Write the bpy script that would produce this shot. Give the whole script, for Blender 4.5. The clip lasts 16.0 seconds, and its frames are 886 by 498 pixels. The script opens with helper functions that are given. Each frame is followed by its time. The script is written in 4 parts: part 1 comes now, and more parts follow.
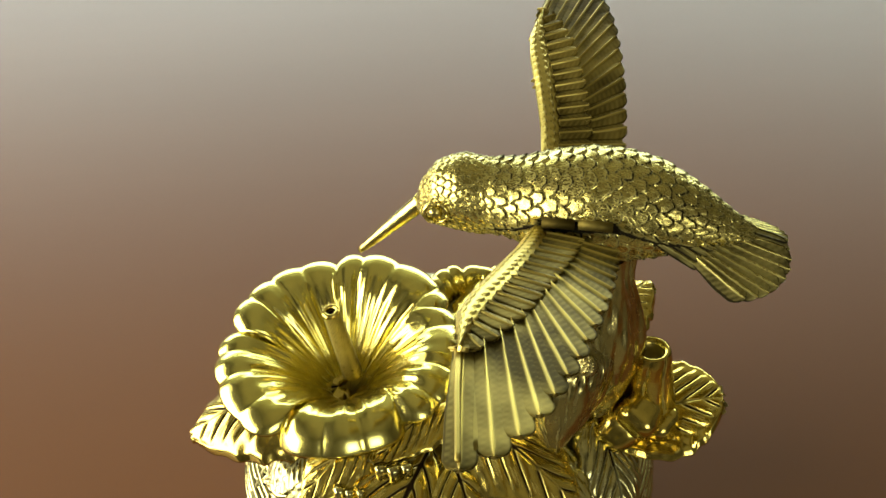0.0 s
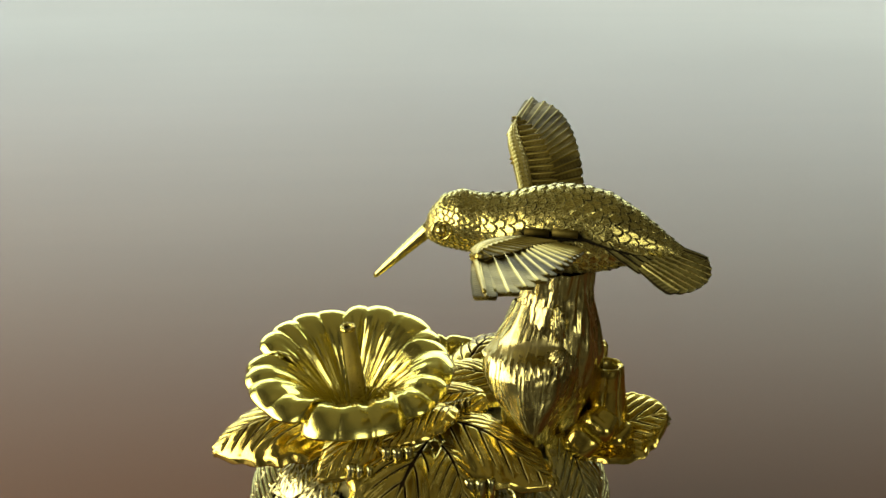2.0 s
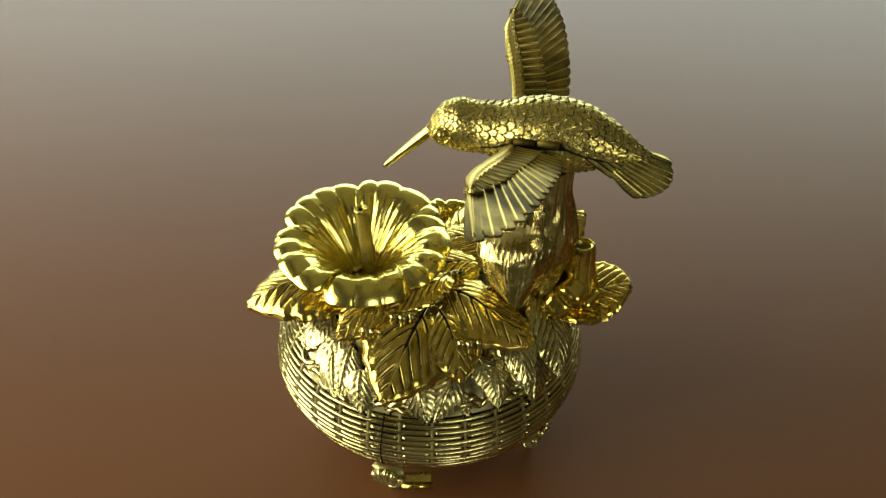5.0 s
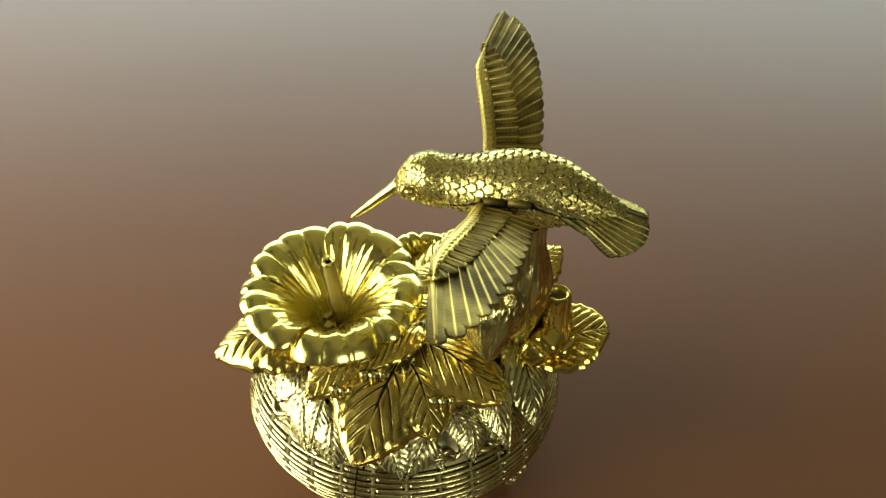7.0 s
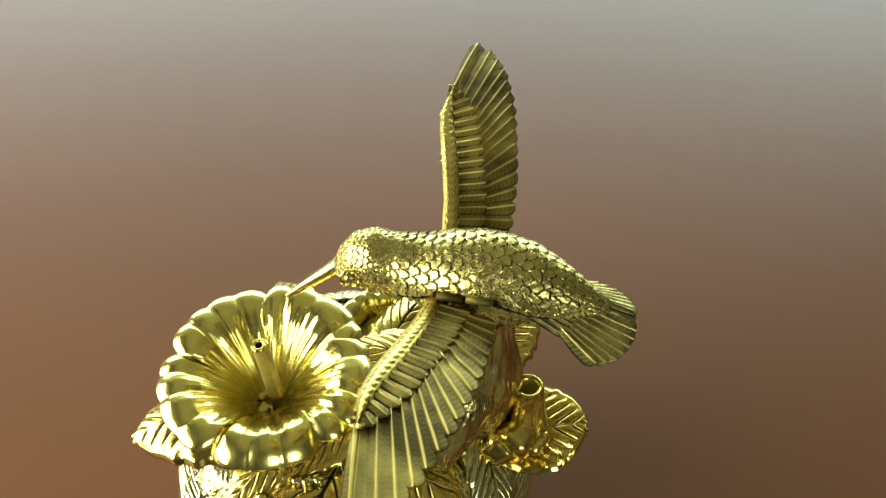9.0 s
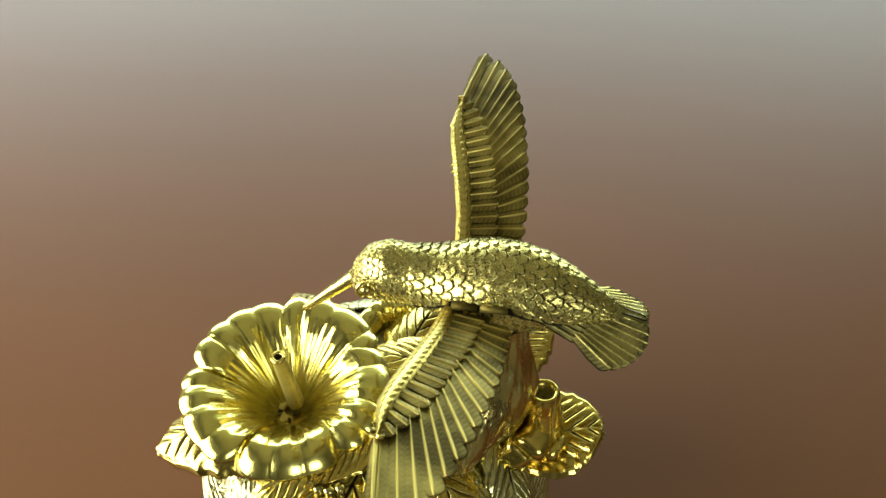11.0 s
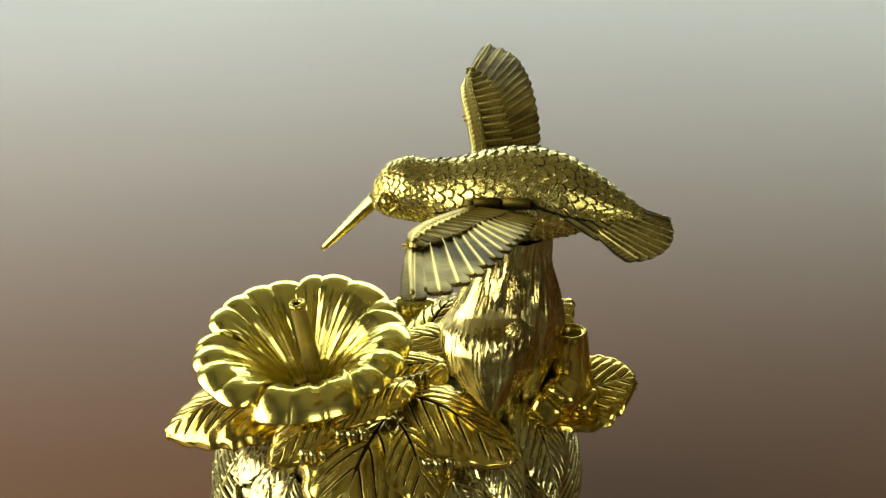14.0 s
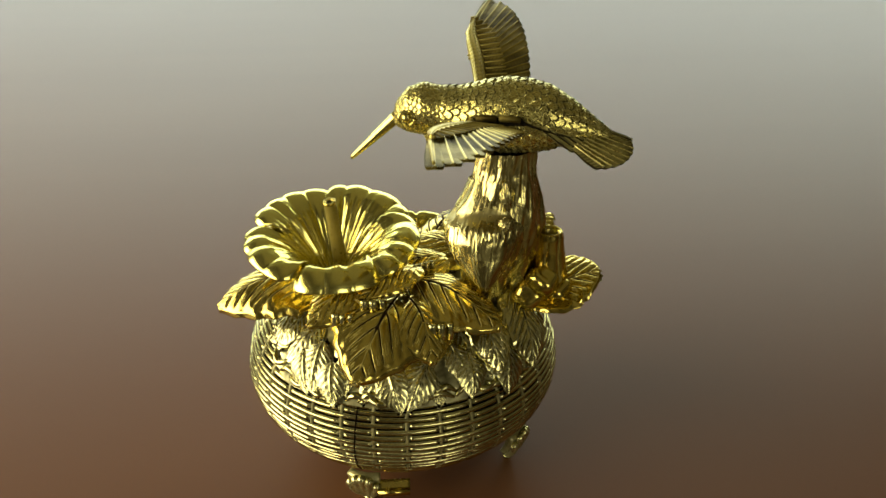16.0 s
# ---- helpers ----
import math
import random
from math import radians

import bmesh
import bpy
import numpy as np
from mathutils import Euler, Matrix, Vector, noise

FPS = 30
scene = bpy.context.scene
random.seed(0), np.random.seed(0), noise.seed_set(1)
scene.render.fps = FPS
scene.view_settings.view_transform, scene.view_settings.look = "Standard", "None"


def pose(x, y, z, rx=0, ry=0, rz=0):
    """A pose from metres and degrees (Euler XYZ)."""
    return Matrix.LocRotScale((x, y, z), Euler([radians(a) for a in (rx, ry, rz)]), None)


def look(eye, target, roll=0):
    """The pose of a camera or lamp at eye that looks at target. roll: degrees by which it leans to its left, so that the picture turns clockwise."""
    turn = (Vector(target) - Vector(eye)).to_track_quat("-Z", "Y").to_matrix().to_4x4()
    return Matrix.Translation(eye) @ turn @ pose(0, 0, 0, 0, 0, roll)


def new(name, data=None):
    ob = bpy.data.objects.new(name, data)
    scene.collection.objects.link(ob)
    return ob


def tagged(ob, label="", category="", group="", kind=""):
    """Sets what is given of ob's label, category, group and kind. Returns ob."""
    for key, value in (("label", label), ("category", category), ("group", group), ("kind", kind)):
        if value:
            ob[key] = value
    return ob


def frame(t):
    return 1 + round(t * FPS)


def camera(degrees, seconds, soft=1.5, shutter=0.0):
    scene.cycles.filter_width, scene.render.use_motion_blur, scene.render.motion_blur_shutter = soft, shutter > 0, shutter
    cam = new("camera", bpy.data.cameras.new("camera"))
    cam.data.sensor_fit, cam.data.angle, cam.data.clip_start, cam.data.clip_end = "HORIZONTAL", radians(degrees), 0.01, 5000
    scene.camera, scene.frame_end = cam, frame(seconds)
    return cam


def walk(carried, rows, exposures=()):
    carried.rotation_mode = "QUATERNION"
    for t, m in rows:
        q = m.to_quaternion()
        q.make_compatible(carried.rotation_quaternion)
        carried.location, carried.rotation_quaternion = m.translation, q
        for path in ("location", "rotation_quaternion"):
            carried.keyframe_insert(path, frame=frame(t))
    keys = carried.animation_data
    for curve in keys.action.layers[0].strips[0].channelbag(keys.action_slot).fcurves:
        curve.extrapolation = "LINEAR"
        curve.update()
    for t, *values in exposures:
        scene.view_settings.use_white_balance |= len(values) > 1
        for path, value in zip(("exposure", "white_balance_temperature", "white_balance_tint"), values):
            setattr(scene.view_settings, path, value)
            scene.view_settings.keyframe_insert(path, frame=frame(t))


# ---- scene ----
cam = camera(52.3, 16.0)
ROWS = [
    (0, 0.00108, -0.00046, -0.00145, 0.164, 0.217, -0.098),
    (0.2, 0.00185, -0.00430, -0.01469, -0.400, 1.983, 0.145),
    (0.5, 0.00070, -0.03167, -0.03486, -1.112, 3.644, 0.123),
    (0.7, -0.00711, -0.04721, -0.04811, -1.980, 5.192, -0.232),
    (1, -0.01206, -0.06180, -0.06928, -2.221, 7.937, -0.103),
    (1.2, -0.02060, -0.06409, -0.08956, -2.465, 9.368, 0.014),
    (1.5, -0.02411, -0.06908, -0.11196, -2.801, 12.186, -0.340),
    (1.7, -0.02543, -0.07263, -0.12392, -3.008, 13.908, -0.578),
    (2, -0.03047, -0.08696, -0.13093, -3.878, 16.535, -1.019),
    (2.2, -0.03173, -0.07013, -0.14378, -4.119, 17.670, -1.274),
    (2.5, -0.03671, -0.06278, -0.17142, -4.213, 17.446, -1.154),
    (2.7, -0.04115, -0.07857, -0.19131, -4.059, 16.683, -1.112),
    (3, -0.04549, -0.11051, -0.20557, -3.808, 15.867, -0.810),
    (3.2, -0.04355, -0.13352, -0.21191, -3.546, 14.664, -0.939),
    (3.5, -0.04954, -0.16840, -0.20030, -4.041, 12.786, -1.123),
    (3.7, -0.05223, -0.17861, -0.18417, -4.407, 11.292, -1.151),
    (4, -0.05068, -0.18543, -0.15146, -3.982, 8.128, -1.937),
    (4.2, -0.04783, -0.18815, -0.12724, -3.774, 6.048, -2.234),
    (6.3, -0.02946, -0.16348, -0.03817, -4.592, 0.378, -1.391),
    (6.5, -0.02993, -0.16399, -0.03052, -4.880, 0.018, -1.358),
    (6.7, -0.02131, -0.16186, -0.02099, -4.479, -0.383, -1.104),
    (7, -0.02302, -0.16178, -0.00619, -4.331, -1.281, -1.288),
    (7.2, -0.02112, -0.16229, 0.00450, -4.046, -1.866, -1.225),
    (7.5, -0.02122, -0.16820, 0.01827, -4.418, -1.933, -1.772),
    (7.7, -0.01348, -0.16509, 0.02579, -4.210, -1.424, -1.856),
    (8, -0.00524, -0.13072, 0.04090, -4.578, -1.769, -2.257),
    (8.2, -0.00125, -0.10767, 0.04480, -4.622, -1.861, -3.266),
    (8.5, 0.00722, -0.08033, 0.05585, -4.381, -3.049, -3.981),
    (8.7, 0.00817, -0.06989, 0.05841, -4.293, -3.636, -4.291),
    (9, 0.01022, -0.07274, 0.06167, -3.920, -3.928, -2.772),
    (9.2, 0.01126, -0.07765, 0.06704, -3.443, -4.373, -0.873),
    (11.3, 0.00794, -0.08032, 0.06645, -3.068, -3.855, -1.570),
    (11.5, 0.00619, -0.07721, 0.06012, -3.008, -4.077, -1.828),
    (11.7, 0.00589, -0.07366, 0.04587, -2.887, -2.753, -1.354),
    (12, 0.00327, -0.06582, 0.01871, -2.859, -0.887, -0.736),
    (12.2, 0.00288, -0.06680, 0.00210, -2.980, 1.274, 0.206),
    (12.5, 0.00404, -0.07243, -0.02665, -2.917, 5.468, 0.756),
    (12.7, 0.00021, -0.06769, -0.03708, -3.271, 6.525, 0.843),
    (13, 0.00016, -0.05501, -0.05546, -3.109, 8.932, 1.216),
    (13.2, -0.00274, -0.05228, -0.06399, -3.057, 10.075, 1.044),
    (13.5, -0.00760, -0.04724, -0.07569, -3.464, 11.603, 0.924),
    (13.7, -0.00408, -0.04675, -0.08349, -3.470, 11.600, 1.151),
    (14, -0.00525, -0.06957, -0.09860, -3.610, 11.467, 1.252),
    (14.2, -0.00655, -0.08183, -0.10776, -3.455, 12.027, 1.078),
    (14.5, -0.01406, -0.09604, -0.11866, -3.918, 12.473, 1.037),
    (14.7, -0.01864, -0.09601, -0.12747, -4.222, 12.499, 0.866),
    (15, -0.01943, -0.10175, -0.14762, -4.468, 13.253, 1.116),
    (15.2, -0.02157, -0.12212, -0.15699, -4.898, 13.335, 1.122),
    (15.5, -0.01526, -0.14884, -0.16186, -4.431, 11.467, 0.725),
    (15.7, -0.02029, -0.15708, -0.16694, -4.643, 11.060, 0.044),
    (16, -0.02363, -0.17453, -0.16326, -4.636, 9.886, -0.190),
]
SPAN, EYE_X, EYE_Y, EYE, TILT, LEAN = 0.42625, 0.0101, -0.1459, 0.2084, -38.0, 3.6
walk(cam, [(t, pose(EYE_X, EYE_Y, EYE, TILT, LEAN, 0) @ pose(SPAN * x, SPAN * y, SPAN * z, 90 + pitch, roll, yaw)) for t, x, y, z, yaw, pitch, roll in ROWS],
     exposures=[(0.0, 0.43, 6250, 10), (1.0, 0.15, 6400, 10), (2.0, -0.2, 6400, 10), (2.5, -0.43, 6450, 10), (3.0, -0.53, 6500, 10), (3.5, -0.60, 6500, 10), (4.0, -0.42, 6500, 10), (6.5, 0.3, 6250, 10), (7.5, 0.47, 5950, 8), (8.5, 0.68, 5700, 6), (9.0, 0.74, 5700, 6), (11.5, 0.7, 5700, 6), (12.0, 0.55, 5950, 8), (12.5, 0.33, 6250, 10), (14.0, 0.0, 6450, 10), (15.0, -0.12, 6500, 10), (16.0, -0.18, 6600, 10)])

# ---- light ----
world = bpy.data.worlds.new("sky")
scene.world = world
world.use_nodes = True
wn = world.node_tree.nodes
sky = wn.new("ShaderNodeTexSky")
sky.sky_type, sky.sun_disc = "NISHITA", False
sky.sun_elevation, sky.sun_rotation = radians(35), radians(150)
world.node_tree.links.new(sky.outputs[0], wn["Background"].inputs[0])
wn["Background"].inputs[1].default_value = 0.12


def window_light(name, m, sx, sy, watts, colour):
    data = bpy.data.lights.new(name, "AREA")
    data.shape, data.size, data.size_y, data.energy, data.color = "RECTANGLE", sx, sy, watts, colour
    ob = new(name, data)
    ob.matrix_world = m
    return ob


window_light("window_light_back", look((-0.15, 3.47, 1.0), (-0.15, 0, 0.9)), 6.3, 1.5, 130, (0.90, 1.0, 0.85))
# Unseen side window assumed from bright left sides, set low and close for falloff.
window_light("window_light_side", look((-0.92, -0.25, 0.32), (0, -0.25, 0.32)), 1.3, 0.64, 24, (1.0, 0.94, 0.76))
# Unseen source added in front for glints on weave, stump and petals.
window_light("front_glint_light", look((0.9, -2.37, 0.65), (0.9, 0, 0.55)), 1.1, 0.85, 11, (1.0, 0.97, 0.80))


# ---- materials ----
def nodes(name):
    m = bpy.data.materials.new(name)
    m.use_nodes = True
    t = m.node_tree
    return m, t, t.nodes["Principled BSDF"]


def add(t, kind, **values):
    n = t.nodes.new(kind)
    for key, value in values.items():
        n.inputs[key].default_value = value
    return n


def mix(t, fac, a, b):
    n = t.nodes.new("ShaderNodeMix")
    n.data_type = "RGBA"
    if isinstance(fac, float):
        n.inputs[0].default_value = fac
    else:
        t.links.new(fac, n.inputs[0])
    for i, c in ((6, a), (7, b)):
        if isinstance(c, tuple):
            n.inputs[i].default_value = (*c, 1)
        else:
            t.links.new(c, n.inputs[i])
    return n.outputs[2]


def ramp(t, value, lo, hi, a=0.0, b=1.0):
    n = t.nodes.new("ShaderNodeMapRange")
    t.links.new(value, n.inputs[0])
    for i, v in enumerate((lo, hi, a, b)):
        n.inputs[i + 1].default_value = v
    return n.outputs[0]


def gold(name, colour, tarnish, patina_shade, rough, relief, fleck=900.0, amount=1.0, metal=0.0):
    """Plated metal: colour with a tarnished mottling, oxidised grooves and painted recess shade (both in mesh attribute
    'groove') and fine casting relief.
    """
    m, t, p = nodes(name)
    co = t.nodes.new("ShaderNodeTexCoord").outputs["Object"]
    big = add(t, "ShaderNodeTexNoise", Scale=90.0, Detail=3.0)
    fine = add(t, "ShaderNodeTexNoise", Scale=fleck, Detail=4.0)
    for n in (big, fine):
        t.links.new(co, n.inputs["Vector"])
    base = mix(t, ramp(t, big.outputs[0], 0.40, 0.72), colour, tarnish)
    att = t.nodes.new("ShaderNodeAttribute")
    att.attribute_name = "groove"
    dark_fac = t.nodes.new("ShaderNodeMath")
    dark_fac.operation, dark_fac.use_clamp = "MULTIPLY", True
    t.links.new(att.outputs["Fac"], dark_fac.inputs[0])
    t.links.new(ramp(t, big.outputs[0], 0.35, 0.65, 0.7 * amount, 1.2 * amount), dark_fac.inputs[1])
    t.links.new(mix(t, dark_fac.outputs[0], base, patina_shade), p.inputs["Base Color"])
    t.links.new(ramp(t, dark_fac.outputs[0], 0.1, 0.8, 1.0, metal), p.inputs["Metallic"])
    t.links.new(ramp(t, dark_fac.outputs[0], 0, 0.8, 0.5, 0.0), p.inputs["Specular IOR Level"])
    rg = t.nodes.new("ShaderNodeMath")
    rg.operation = "ADD"
    t.links.new(ramp(t, fine.outputs[0], 0.3, 0.75, rough, rough + (0.10 if relief > 0.04 else 0.04)), rg.inputs[0])
    t.links.new(ramp(t, dark_fac.outputs[0], 0, 1, 0.0, 0.3), rg.inputs[1])
    t.links.new(rg.outputs[0], p.inputs["Roughness"])
    bump = add(t, "ShaderNodeBump", Strength=relief, Distance=0.0002)
    t.links.new(fine.outputs[0], bump.inputs["Height"])
    t.links.new(bump.outputs[0], p.inputs["Normal"])
    return m


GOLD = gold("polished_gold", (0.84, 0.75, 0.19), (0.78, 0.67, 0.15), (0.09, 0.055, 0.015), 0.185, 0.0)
LEAF_GOLD = gold("leaf_gold", (0.74, 0.585, 0.125), (0.53, 0.40, 0.078), (0.020, 0.012, 0.005), 0.15, 0.16, 700.0, 1.5)
BIRD_GOLD = gold("bird_gold", (0.65, 0.55, 0.148), (0.46, 0.38, 0.10), (0.020, 0.016, 0.008), 0.19, 0.35, 1300.0, 1.7)
BARK_GOLD = gold("bark_gold", (0.60, 0.51, 0.18), (0.40, 0.33, 0.105), (0.03, 0.02, 0.009), 0.19, 0.4, 600.0)
WING_GOLD = gold("wing_gold", (0.64, 0.50, 0.115), (0.46, 0.355, 0.08), (0.075, 0.055, 0.011), 0.29, 0.10, 1500.0, 1.15, 0.8)
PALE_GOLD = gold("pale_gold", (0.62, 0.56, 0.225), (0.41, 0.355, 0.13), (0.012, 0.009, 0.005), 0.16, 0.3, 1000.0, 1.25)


def wood(name):
    m, t, p = nodes(name)
    co = t.nodes.new("ShaderNodeTexCoord").outputs["Object"]
    mp = t.nodes.new("ShaderNodeMapping")
    mp.inputs["Scale"].default_value = (0.6, 7.0, 1.0)
    t.links.new(co, mp.inputs[0])
    grain = add(t, "ShaderNodeTexNoise", Scale=3.0, Detail=5.0, Distortion=0.4)
    wide = add(t, "ShaderNodeTexNoise", Scale=1.3, Detail=2.0)
    t.links.new(mp.outputs[0], grain.inputs["Vector"])
    t.links.new(co, wide.inputs["Vector"])
    c = mix(t, ramp(t, grain.outputs[0], 0.3, 0.7), (0.136, 0.055, 0.0175), (0.146, 0.060, 0.0195))
    c = mix(t, ramp(t, wide.outputs[0], 0.35, 0.7), c, (0.128, 0.051, 0.0165))
    t.links.new(c, p.inputs["Base Color"])
    t.links.new(ramp(t, wide.outputs[0], 0.3, 0.7, 0.40, 0.43), p.inputs["Roughness"])
    p.inputs["Specular IOR Level"].default_value = 0.25
    return m


def plaster(name, a, b):
    m, t, p = nodes(name)
    co = t.nodes.new("ShaderNodeTexCoord").outputs["Object"]
    n = add(t, "ShaderNodeTexNoise", Scale=2.0, Detail=6.0)
    t.links.new(co, n.inputs["Vector"])
    t.links.new(mix(t, ramp(t, n.outputs[0], 0.3, 0.7), a, b), p.inputs["Base Color"])
    p.inputs["Roughness"].default_value = 0.85
    bump = add(t, "ShaderNodeBump", Strength=0.1, Distance=0.002)
    t.links.new(n.outputs[0], bump.inputs["Height"])
    t.links.new(bump.outputs[0], p.inputs["Normal"])
    return m


WOOD = wood("varnished_brown_wood")
# Tones of the unseen room, set for what the metal mirrors.
WALL = plaster("wall_paint", (0.13, 0.105, 0.075), (0.115, 0.095, 0.065))
CEIL = plaster("ceiling_paint", (0.35, 0.315, 0.22), (0.325, 0.29, 0.205))
FLOOR = plaster("floor_boards", (0.24, 0.20, 0.14), (0.21, 0.175, 0.12))
WHITE = plaster("frame_paint", (0.78, 0.77, 0.74), (0.74, 0.73, 0.70))


# ---- mesh helpers ----
def link(name, verts, faces, material, parent=None, label="", groove=None, smooth=True):
    me = bpy.data.meshes.new(name)
    me.from_pydata([tuple(map(float, v)) for v in verts], [], [tuple(map(int, f)) for f in faces])
    if groove is not None:
        a = me.attributes.new("groove", "FLOAT", "POINT")
        a.data.foreach_set("value", np.asarray(groove, dtype=np.float32))
    if smooth:
        me.polygons.foreach_set("use_smooth", [True] * len(me.polygons))
    me.materials.append(material)
    me.update()
    ob = new(name, me)
    if parent:
        ob.parent = parent
    if label:
        tagged(ob, label=label)
    return ob


def grid_faces(nu, nv, wrap_u=False, wrap_v=False, start=0, flip=False):
    out = []
    for i in range(nu if wrap_u else nu - 1):
        for j in range(nv if wrap_v else nv - 1):
            a, b = i * nv + j, ((i + 1) % nu) * nv + j
            c, d = ((i + 1) % nu) * nv + (j + 1) % nv, i * nv + (j + 1) % nv
            out.append((start + a, start + d, start + c, start + b) if flip else (start + a, start + b, start + c, start + d))
    return out


def normals(p, wrap_u=False, wrap_v=False):
    def diff(axis, wrap):
        if wrap:
            return np.roll(p, -1, axis) - np.roll(p, 1, axis)
        return np.gradient(p, axis=axis)
    n = np.cross(diff(0, wrap_u), diff(1, wrap_v))
    return n / (np.linalg.norm(n, axis=-1, keepdims=True) + 1e-12)


class Soup:
    """Gathers sheets into one mesh."""

    def __init__(self):
        self.v, self.f, self.g = [], [], []

    def count(self):
        return sum(len(x) for x in self.v)

    def sheet(self, p, groove=0.0, wrap_u=False, wrap_v=False, flip=False, m=None):
        nu, nv = p.shape[:2]
        q = p.reshape(-1, 3)
        if m is not None:
            a = np.array(m)
            q = q @ a[:3, :3].T + a[:3, 3]
        self.f += grid_faces(nu, nv, wrap_u, wrap_v, self.count(), flip)
        self.v.append(q)
        self.g.append(np.broadcast_to(np.asarray(groove, dtype=float), (nu, nv)).reshape(-1))

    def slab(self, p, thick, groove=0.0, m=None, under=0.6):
        """A sheet with a back side and closed rim; 'under' paints underside shade on the back."""
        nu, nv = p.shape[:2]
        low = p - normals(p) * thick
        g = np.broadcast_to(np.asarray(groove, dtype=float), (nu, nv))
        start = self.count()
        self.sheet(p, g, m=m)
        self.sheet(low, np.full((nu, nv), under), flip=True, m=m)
        rim = [(i, 0) for i in range(nu)] + [(nu - 1, j) for j in range(1, nv)] + [(i, nv - 1) for i in range(nu - 2, -1, -1)] + [(0, j) for j in range(nv - 2, 0, -1)]
        ids = [i * nv + j for i, j in rim]
        for a, b in zip(ids, ids[1:] + ids[:1]):
            self.f.append((start + b, start + a, start + nu * nv + a, start + nu * nv + b))

    def tube(self, points, radii, n=8, groove=0.0, m=None):
        pts = np.asarray(points, dtype=float)
        tan = np.gradient(pts, axis=0)
        tan /= np.linalg.norm(tan, axis=1, keepdims=True) + 1e-12
        ref = np.array([0.0, 0.0, 1.0]) if abs(tan[0][2]) < 0.9 else np.array([1.0, 0.0, 0.0])
        side = np.cross(tan, ref)
        side /= np.linalg.norm(side, axis=1, keepdims=True) + 1e-12
        up = np.cross(side, tan)
        a = np.linspace(0, 2 * np.pi, n, endpoint=False)
        r = np.broadcast_to(np.asarray(radii, dtype=float), (len(pts),))
        p = pts[:, None] + r[:, None, None] * (np.cos(a)[None, :, None] * side[:, None] + np.sin(a)[None, :, None] * up[:, None])
        start = self.count()
        self.sheet(p, groove, wrap_v=True, m=m)
        self.f.append(tuple(start + i for i in range(n)))
        self.f.append(tuple(start + (len(pts) - 1) * n + i for i in reversed(range(n))))

    def ball(self, c, r, m=None, groove=0.0, n=12):
        th = np.linspace(0.02, np.pi - 0.02, n)[:, None]
        ph = np.linspace(0, 2 * np.pi, 2 * n, endpoint=False)[None]
        p = np.stack([np.sin(th) * np.cos(ph), np.sin(th) * np.sin(ph), np.cos(th) + 0 * ph], -1) * np.asarray(r) + np.asarray(c)
        self.sheet(p, groove, wrap_v=True, m=m)

    def make(self, name, material, parent=None, label=""):
        return link(name, np.concatenate(self.v), self.f, material, parent, label, np.concatenate(self.g))


def box(name, lo, hi, material, parent=None, label="", bevel=0.0):
    bm = bmesh.new()
    bmesh.ops.create_cube(bm, size=1)
    for v in bm.verts:
        v.co = [lo[i] + (v.co[i] + 0.5) * (hi[i] - lo[i]) for i in range(3)]
    if bevel:
        bmesh.ops.bevel(bm, geom=bm.edges[:], offset=bevel, segments=3, affect="EDGES", profile=0.5)
    me = bpy.data.meshes.new(name)
    bm.to_mesh(me)
    bm.free()
    me.materials.append(material)
    ob = new(name, me)
    if parent:
        ob.parent = parent
    if label:
        tagged(ob, label=label)
    return ob


def joined_boxes(name, boxes, material):
    bm = bmesh.new()
    for lo, hi in boxes:
        made = bmesh.ops.create_cube(bm, size=1)["verts"]
        for v in made:
            v.co = [lo[i] + (v.co[i] + 0.5) * (hi[i] - lo[i]) for i in range(3)]
    me = bpy.data.meshes.new(name)
    bm.to_mesh(me)
    bm.free()
    me.materials.append(material)
    return new(name, me)


def smooth_noise(x, y, z=0.0, scale=1.0):
    """Cheap smooth noise on arrays: a few turned sine products."""
    x, y, z = x * scale, y * scale, z * scale
    return (np.sin(1.7 * x + 2.3 * y + 0.6 * z) * np.sin(2.9 * y - 1.1 * x + 1.3) + 0.6 * np.sin(3.7 * x - 1.9 * z + 0.4) * np.sin(4.3 * y + 2.7 * z) + 0.35 * np.sin(7.9 * x + 5.1 * y) * np.sin(6.7 * y - 8.3 * z + 2.0)) / 1.6


# ---- the room: unseen, added to close the place and feed reflections ----
X0, X1, Y0, Y1, Z0, Z1 = -3.4, 3.4, -2.4, 3.5, -0.76, 1.9
W = 0.12
XW = -0.95


def setting(ob, label, category):
    return tagged(ob, label=label, category=category, kind="structure")


setting(box("floor", (X0 - W, Y0 - W, Z0 - 0.1), (X1 + W, Y1 + W, Z0), FLOOR), "unseen beige floor, added to bounce light on the metal's front", "floor")
setting(box("ceiling", (X0 - W, Y0 - W, Z1), (X1 + W, Y1 + W, Z1 + 0.1), CEIL), "unseen ceiling, added and toned for the metal's reflections", "ceiling")
setting(joined_boxes("wall_south", [((X0 - W, Y0 - W, Z0), (0.3, Y0, Z1)), ((1.5, Y0 - W, Z0), (X1 + W, Y0, Z1)), ((0.3, Y0 - W, Z0), (1.5, Y0, 0.2)), ((0.3, Y0 - W, 1.3), (1.5, Y0, Z1))], WALL), "beige painted wall with a window opening", "wall")
setting(box("wall_east", (X1, Y0, Z0), (X1 + W, Y1, Z1), WALL), "unseen plain beige wall that closes the room", "wall")
